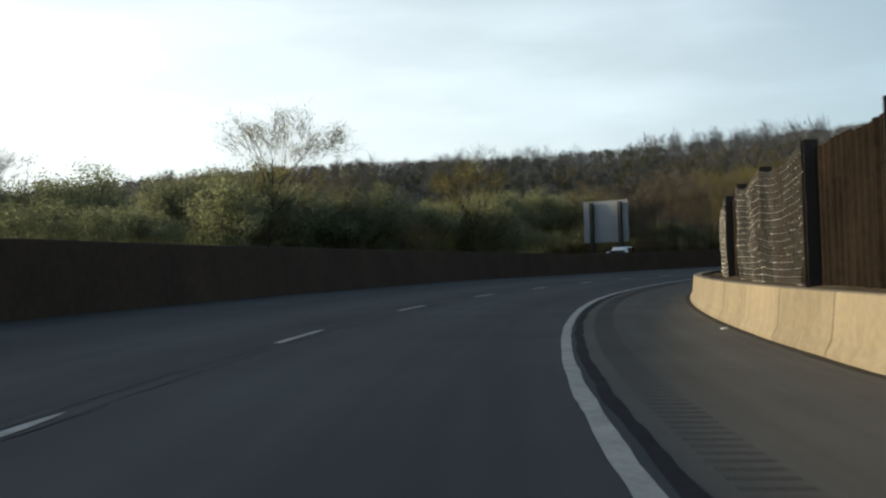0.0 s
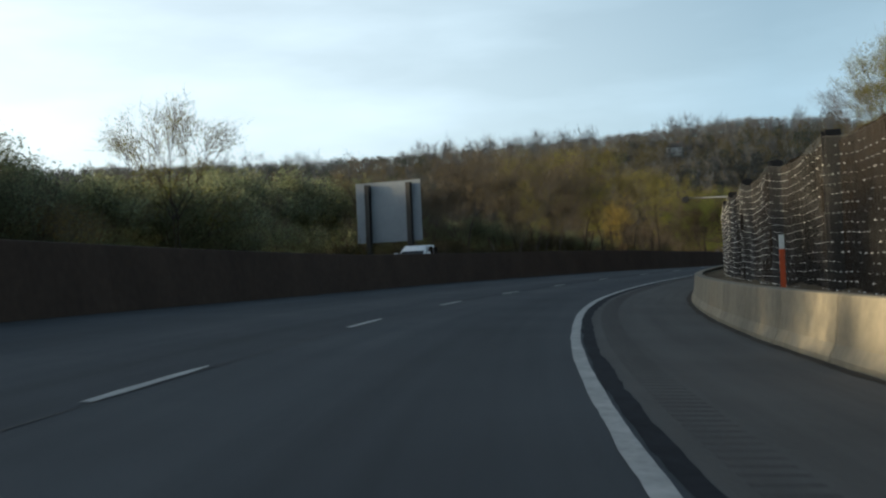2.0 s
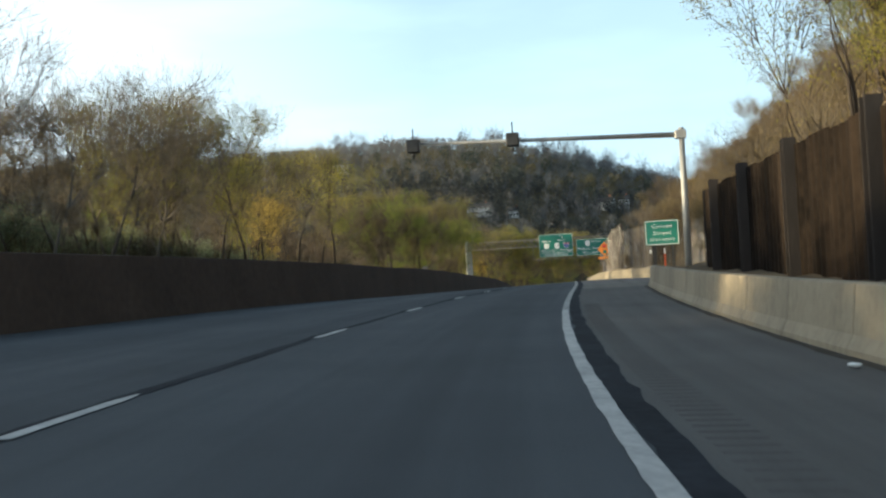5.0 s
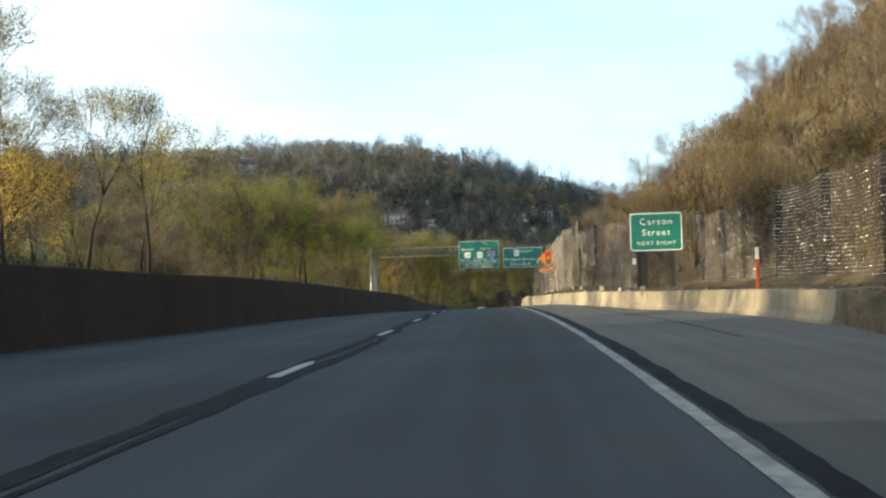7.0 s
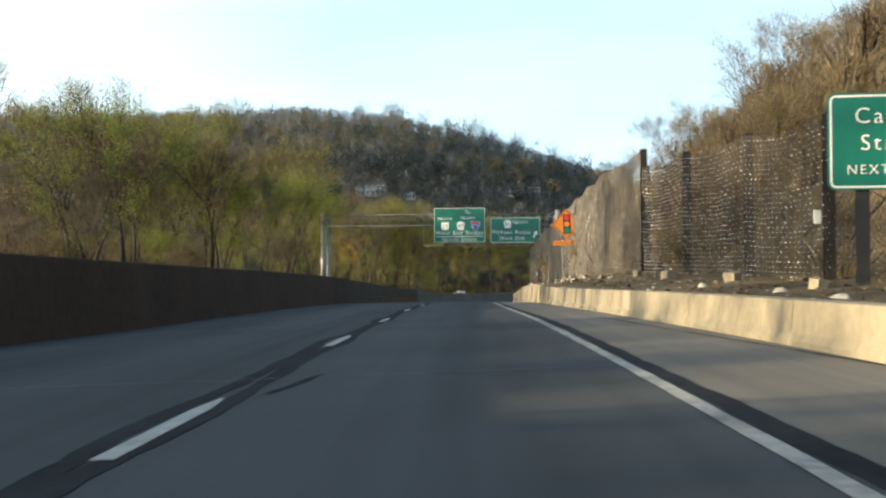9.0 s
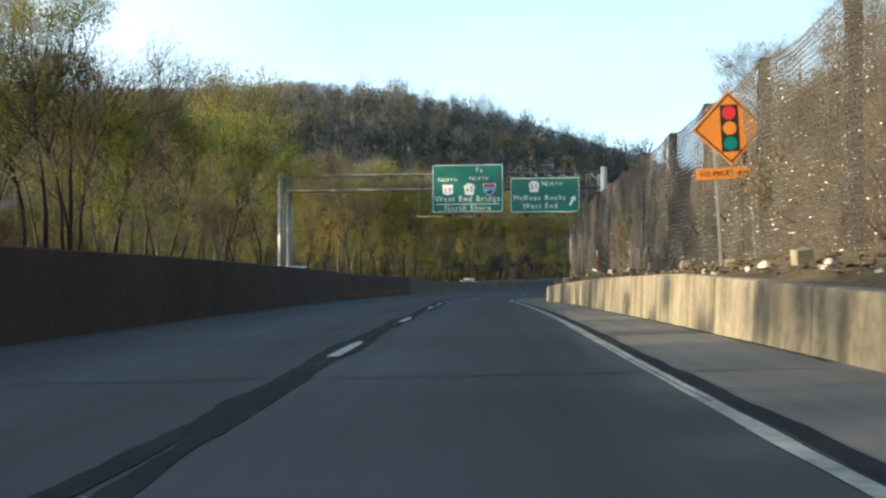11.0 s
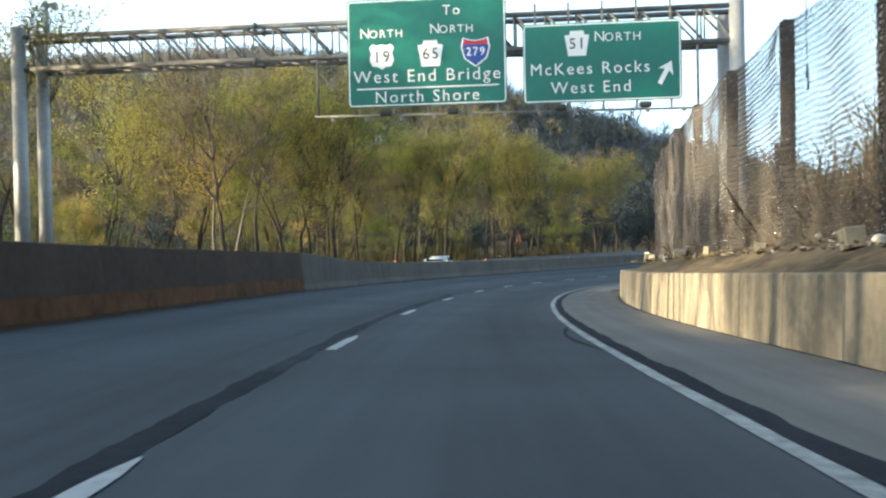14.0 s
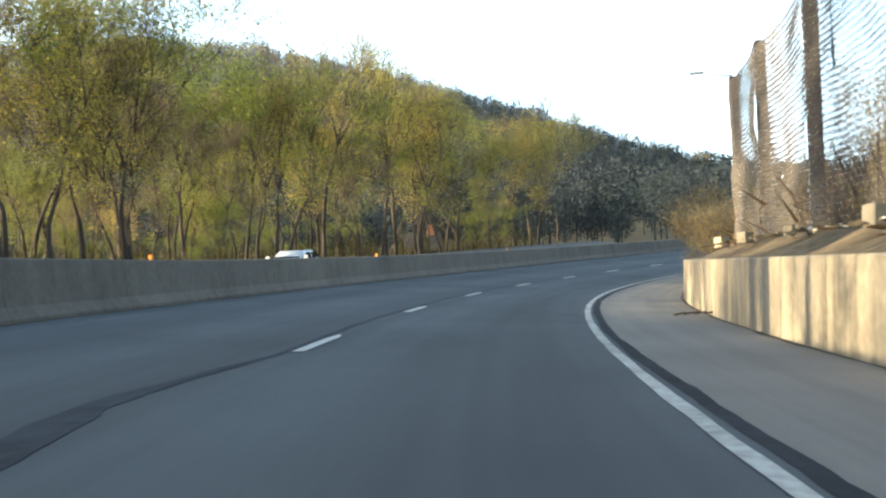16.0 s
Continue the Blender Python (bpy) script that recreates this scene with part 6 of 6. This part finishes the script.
woods("valley_woods", "rusty spring woods on the valley floor", 620, 200, 590, -22, 60, 4, 11, FAR_LEAF, low, 240, 0.026)
woods("valley_woods", "dull green trees on the valley floor", 520, 200, 590, -14, 50, 5, 10, FAR_DARK, low, 240, 0.026)
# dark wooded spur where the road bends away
woods("spur_woods", "woods on the spur past the bend, darkened and blued for haze", 900, 450, 730, -18, 32, 31, 12, SPUR_DARK, on_spur, 420, 0.026)
woods("spur_woods", "wood edge beside the bend, darkened and blued for haze", 300, 364, 470, -20, 30, 34, 10, SPUR_DARK, on_spur, 1300, 0.016)
woods("hill_trees", "dark green woods on the slope beyond the start", 900, 470, 960, 34, 72, 33, 12, FAR_DARK, away, 130, 0.045)
# brush that covers the slope behind the tall fences
g_s = np.random.default_rng(21)
along_s, off = g_s.uniform(170, 352, 1900), g_s.uniform(0, 1, 1900) ** 1.2 * 46 + 0.9
spots = [road(s, fence_d(s) + d, 0) for s, d in zip(along_s, off)]
bx, by = np.array([p.x for p in spots]), np.array([p.y for p in spots])
open_part = along_s < 262
near_part = ~open_part
bare_woods("slope_brush", "tangled tan brush covering the slope behind the fence", bx[open_part][::2], by[open_part][::2], 22, 3.6, LEAF_BUD, 100, "brush", 0.15, 0.55)
bare_woods("slope_brush", "tangled rust-brown brush covering the slope behind the tall fence", bx[near_part][::2], by[near_part][::2], 28, 3.6, LEAF_RUST, 100, "brush", 0.15, 0.55)
bare_woods("slope_brush", "grey-brown twiggy brush on the slope behind the fence", bx[1::2], by[1::2], 23, 4.4, TWIG, 100, "brush", 0.15, 0.5)
along_s, off = g_s.uniform(338, 404, 420), g_s.uniform(0, 1, 420) ** 1.3 * 11 + 0.7
spots = [road(s, fence_d(s) + d, 0) for s, d in zip(along_s, off)]
bare_woods("slope_brush", "rust-brown brush close behind the tall fence", np.array([p.x for p in spots]), np.array([p.y for p in spots]), 26, 4.0, LEAF_BUD, 80, "brush", 0.05, 0.45)
along_s, off = g_s.uniform(256, 402, 620), g_s.uniform(0, 1, 620) ** 1.2 * 5 + 0.5
spots = [road(s, fence_d(s) + d, 0) for s, d in zip(along_s, off)]
bare_woods("slope_brush", "dark rust-brown brush pressed against the tall fence", np.array([p.x for p in spots]), np.array([p.y for p in spots]), 27, 4.2, LEAF_RUST, 90, "brush", 0.0, 0.5)
# undergrowth at the feet of the trees beyond the other carriageway
along_s, off = g_s.uniform(142, 476, 1300), -26.5 - g_s.uniform(0, 1, 1300) ** 1.2 * 36
spots = [road(s, d, 0) for s, d in zip(along_s, off)]
bx, by = np.array([p.x for p in spots]), np.array([p.y for p in spots])
bare_woods("undergrowth", "low leafy undergrowth at the feet of the trees", bx[::2], by[::2], 24, 3.8, UNDER, 70, "undergrowth", 0.1)
bare_woods("undergrowth", "low tan undergrowth at the feet of the trees", bx[1::2], by[1::2], 25, 4.2, UNDER, 70, "undergrowth", 0.1, 0.5)

# ---- vehicles on the other carriageway ----
def loft(bm, rings):
    """Joins closed rings of points into one skin, with end caps."""
    rows = [[bm.verts.new(p) for p in r] for r in rings]
    n = len(rows[0])
    for a, b in zip(rows, rows[1:]):
        for i in range(n):
            f = bm.faces.new((a[i], a[(i + 1) % n], b[(i + 1) % n], b[i]))
            f.smooth = True
    bm.faces.new(rows[0][::-1])
    bm.faces.new(rows[-1])
    bmesh.ops.recalc_face_normals(bm, faces=bm.faces)


def hull(bm, stations, half, tuck=0.12):
    """A car-like skin: stations of (y, bottom, top, width share) from front to back."""
    rings = []
    for y, z0, z1, w in stations:
        a, c = half * w, min(tuck, (z1 - z0) * 0.4)
        rings.append([(-a + c, y, z0), (a - c, y, z0), (a, y, z0 + c), (a, y, z1 - c), (a - c, y, z1), (-a + c, y, z1), (-a, y, z1 - c), (-a, y, z0 + c)])
    loft(bm, rings)


def wheel(parent, x, y, r, w):
    bm = bmesh.new()
    tube(bm, (x - w / 2, y, r), (x + w / 2, y, r), r, n=18)
    tyre = part("tyre", bm, RUBBER, parent)
    bm = bmesh.new()
    tube(bm, (x - w / 2 - 0.01, y, r), (x + w / 2 + 0.01, y, r), r * 0.62, n=14)
    part("rim", bm, STEEL, tyre)


def vehicle(name, label, category, m, body, cabin, half, paint, wheels, bed=None):
    holder = thing(name, label, category, "passing vehicles", m=m)
    bm = bmesh.new()
    hull(bm, body, half)
    part("body", bm, paint, holder)
    bm = bmesh.new()
    hull(bm, cabin, half * 0.92, 0.10)
    part("cabin", bm, paint, holder)
    f, b = cabin[1], cabin[2]
    zlo, zhi = cabin[0][2] + 0.06, f[2] - 0.10
    # windows: windscreen, rear and sides, set just proud of the cabin's skin
    front = [(-half * 0.80, cabin[0][0] - 0.015, zlo), (half * 0.80, cabin[0][0] - 0.015, zlo), (half * 0.68, f[0] - 0.05, zhi), (-half * 0.68, f[0] - 0.05, zhi)]
    back = [(-half * 0.80, cabin[3][0] + 0.015, zlo), (half * 0.80, cabin[3][0] + 0.015, zlo), (half * 0.68, b[0] + 0.05, zhi), (-half * 0.68, b[0] + 0.05, zhi)]
    for pts, nm in ((front, "windscreen"), (back, "rear_window")):
        bm = bmesh.new()
        vs = [bm.verts.new(p) for p in pts]
        face = bm.faces.new(vs)
        bmesh.ops.solidify(bm, geom=[face], thickness=0.02)
        part(nm, bm, GLASS_DARK, holder)
    for sx in (-1, 1):
        mid = (f[0] + b[0]) / 2
        for y0, y1, lean0, lean1 in ((f[0] - 0.1, mid - 0.04, 0.35, 0.0), (mid + 0.04, b[0] + 0.1, 0.0, 0.25)):
            bm = bmesh.new()
            x = sx * (half * 0.92 + 0.004)
            vs = [bm.verts.new(p) for p in ((x, y0 - lean0, zlo), (x, y1 + lean1, zlo), (x, y1, zhi), (x, y0, zhi))]
            face = bm.faces.new(vs)
            bmesh.ops.solidify(bm, geom=[face], thickness=0.015)
            part("side_window", bm, GLASS_DARK, holder)
        bm = bmesh.new()
        box(bm, sx * (half + 0.10) - 0.10, sx * (half + 0.10) + 0.10, cabin[0][0] + 0.25, cabin[0][0] + 0.37, zlo - 0.02, zlo + 0.18, 0.03)
        part("mirror", bm, paint, holder)
        bm = bmesh.new()
        y0 = body[0][0]
        box(bm, sx * half * 0.72 - 0.2, sx * half * 0.72 + 0.2, y0 - 0.02, y0 + 0.12, 0.68, 0.86, 0.03)
        part("headlight", bm, WHITE, holder, "clear headlight")
        bm = bmesh.new()
        y1 = body[-1][0]
        box(bm, sx * half * 0.85 - 0.1, sx * half * 0.85 + 0.1, y1 - 0.1, y1 + 0.02, 0.72, 0.98, 0.02)
        part("tail_light", bm, RED, holder, "red tail light")
        for y in wheels:
            wheel(holder, sx * (half - 0.1), y, 0.36, 0.24)
    bm = bmesh.new()
    box(bm, -half * 0.9, half * 0.9, body[0][0] - 0.08, body[0][0] + 0.1, 0.34, 0.56, 0.05)
    part("bumper", bm, DARK_STEEL, holder)
    if bed:
        bm = bmesh.new()
        y0, y1 = bed
        for x0, x1, a, b2 in ((-half, -half + 0.08, y0, y1), (half - 0.08, half, y0, y1), (-half, half, y1 - 0.08, y1), (-half, half, y0, y0 + 0.06)):
            box(bm, x0, x1, a, b2, 0.9, 1.32, 0.02)
        part("bed", bm, paint, holder)
    return holder


def on_other_side(s, d):
    p = road(s, d, OTHER_H(s))
    return pose(p.x, p.y, p.z, 0, 0, heading(s) + 0)


vehicle("pickup_truck", "white crew-cab pickup truck beyond the median wall", "pickup truck", on_other_side(124, -13.4),
        [(-2.9, 0.45, 1.0, 0.86), (-2.5, 0.42, 1.18, 0.97), (-1.2, 0.42, 1.25, 1.0), (2.6, 0.42, 1.25, 1.0), (2.9, 0.5, 1.2, 0.97)],
        [(-1.3, 1.1, 1.26, 0.98), (-0.35, 1.1, 1.93, 0.86), (0.95, 1.1, 1.95, 0.86), (1.25, 1.1, 1.26, 0.96)], 1.0, CAR_PAINT, (-1.95, 1.85), (1.3, 2.9))
vehicle("hatchback_car", "silver hatchback car beyond the median barrier", "car", on_other_side(407, -13.6),
        [(-2.1, 0.38, 0.78, 0.84), (-1.7, 0.34, 0.92, 0.97), (-0.8, 0.34, 0.98, 1.0), (1.6, 0.34, 1.0, 1.0), (2.05, 0.42, 0.95, 0.92)],
        [(-1.0, 0.85, 1.0, 0.98), (-0.15, 0.85, 1.46, 0.82), (1.2, 0.85, 1.45, 0.82), (1.9, 0.85, 1.0, 0.94)], 0.88, SILVER, (-1.35, 1.3))
vehicle("estate_car", "silver estate car with dark windows beyond the median wall", "car", on_other_side(326.5, -13.7),
        [(-2.4, 0.42, 1.0, 0.86), (-2.0, 0.40, 1.15, 0.97), (-1.0, 0.40, 1.2, 1.0), (2.2, 0.40, 1.2, 1.0), (2.45, 0.46, 1.15, 0.97)],
        [(-1.3, 1.05, 1.22, 0.98), (-0.3, 1.05, 1.92, 0.84), (1.7, 1.05, 1.92, 0.84), (2.35, 1.05, 1.22, 0.94)], 0.96, SILVER, (-1.55, 1.5))

# ---- houses ----
def house(x, y, w, deep, tall, turn, wall_mat, label, sink=0.6, bays=3, z=None):
    z = float(land(x, y)[0]) if z is None else z
    holder = thing("house", label, "house", "houses on the hill", m=pose(x, y, z - sink, 0, 0, turn))
    bm = bmesh.new()
    box(bm, -w / 2, w / 2, -deep / 2, deep / 2, 0, tall)
    peak = tall + deep * 0.38
    for sx in (-1, 1):
        vs = [bm.verts.new((sx * w / 2, yy, zz)) for yy, zz in ((-deep / 2, tall), (deep / 2, tall), (0, peak))]
        bm.faces.new(vs if sx > 0 else vs[::-1])
    part("wall", bm, wall_mat, holder)
    bm = bmesh.new()
    over, th = 0.4, 0.22
    for sy in (-1, 1):
        e = sy * (deep / 2 + over)
        ze = tall - over * 0.76
        ring = [(-w / 2 - over, e, ze), (w / 2 + over, e, ze), (w / 2 + over, 0, peak), (-w / 2 - over, 0, peak)]
        lo = [bm.verts.new(p) for p in ring]
        hi = [bm.verts.new((p[0], p[1], p[2] + th)) for p in ring]
        bm.faces.new(hi)
        bm.faces.new(lo[::-1])
        for i in range(4):
            bm.faces.new((lo[i], lo[(i + 1) % 4], hi[(i + 1) % 4], hi[i]))
    bmesh.ops.recalc_face_normals(bm, faces=bm.faces)
    roof = part("roof", bm, ROOFING, holder)
    bm = bmesh.new()
    box(bm, w * 0.22, w * 0.22 + 0.7, -0.35, 0.35, peak - 1.0, peak + 1.1, 0.03)
    part("chimney", bm, BRICK_RED, roof)
    for i in range(bays):
        for zz in ((1.6, 3.0), (4.3, 5.7)) if tall > 5 else ((1.4, 2.8),):
            for yy in (-deep / 2 - 0.03,):
                cx = -w / 2 + w * (i + 0.5) / bays
                bm = bmesh.new()
                box(bm, cx - 0.55, cx + 0.55, yy, yy + 0.06, zz[0], zz[1])
                win = part("window", bm, GLASS_DARK, holder)
                bm = bmesh.new()
                for x0, x1, z0, z1 in ((cx - 0.68, cx - 0.55, zz[0] - 0.1, zz[1] + 0.1), (cx + 0.55, cx + 0.68, zz[0] - 0.1, zz[1] + 0.1), (cx - 0.55, cx + 0.55, zz[1], zz[1] + 0.1), (cx - 0.55, cx + 0.55, zz[0] - 0.1, zz[0])):
                    box(bm, x0, x1, yy - 0.03, yy + 0.05, z0, z1)
                part("frame", bm, WHITE, win)
    return holder


house(-341, 834, 12, 9, 7.0, 20, SIDING, "white gabled house among bare trees on the hill")
house(-216, 732, 15, 8, 5.5, 12, SIDING, "long pale row house at the foot of the hill", bays=6)
house(-197, 738, 6, 6, 4.5, 15, SIDING, "small pale house at the foot of the hill")
house(-150, 800, 9, 8, 5.5, -12, SIDING, "white gabled house below the woods")
house(-141, 815, 7, 7, 6.5, 5, SIDING, "tall grey house below the woods")
house(-520, 640, 15, 9, 7.0, 40, SIDING, "pale house on the wooded slope")
house(-545, 590, 13, 9, 6.5, 48, BRICK_RED, "brick house on the wooded slope")
house(-470, 690, 12, 9, 6.5, 35, SIDING, "pale house half hidden in the woods")
house(-20, 640, 13, 9, 6.5, -5, SIDING, "pale house low on the far slope")
house(-112, 455, 3.8, 4, 3.0, 10, SIDING, "white house showing between the trees")

# ---- lamp, small panel and reflectors by the road ----
pl = road(421, 7.3, 0)
lamp = thing("street_lamp", "tall grey street lamp with a flat head on its arm", "street lamp", m=pose(pl.x, pl.y, pl.z, 0, 0, heading(421)))
bm = bmesh.new()
tube(bm, (0, 0, 0.5), (0, 0, 11.9), 0.11, 0.06, 10)
part("pole", bm, STEEL, lamp)
bm = bmesh.new()
tube(bm, (0, 0, 11.8), (-1.6, 0, 12.1), 0.05, 0.035, 8)
part("arm", bm, STEEL, lamp)
bm = bmesh.new()
box(bm, -2.3, -1.5, -0.16, 0.16, 12.05, 12.2, 0.04)
part("head", bm, STEEL, lamp)

pp = road(225, -12.4, 0)
panel = thing("small_panel", "small grey sign panel on a post behind the median wall", "road sign", m=pose(pp.x, pp.y, pp.z, 0, 0, heading(225)))
bm = bmesh.new()
box(bm, -0.24, 0.24, 0, 0.02, 1.95, 2.6, 0.01)
part("plate", bm, TRUSS, panel)
bm = bmesh.new()
box(bm, -0.03, 0.03, 0.025, 0.07, 0.0, 2.5)
part("post", bm, STEEL, panel)

for s in (386, 410, 434):
    d = median_d(s) - 0.42
    p = road(s, d, med_h(s))
    bm = bmesh.new()
    box(bm, -0.05, 0.05, -0.02, 0.02, -0.01, 0.14, 0.01)
    tagged(part("reflector", bm, ORANGE if s % 3 else WHITE, None, m=pose(p.x, p.y, p.z, 0, 0, heading(s))), "small reflector on top of the median barrier", "reflector", "median reflectors")
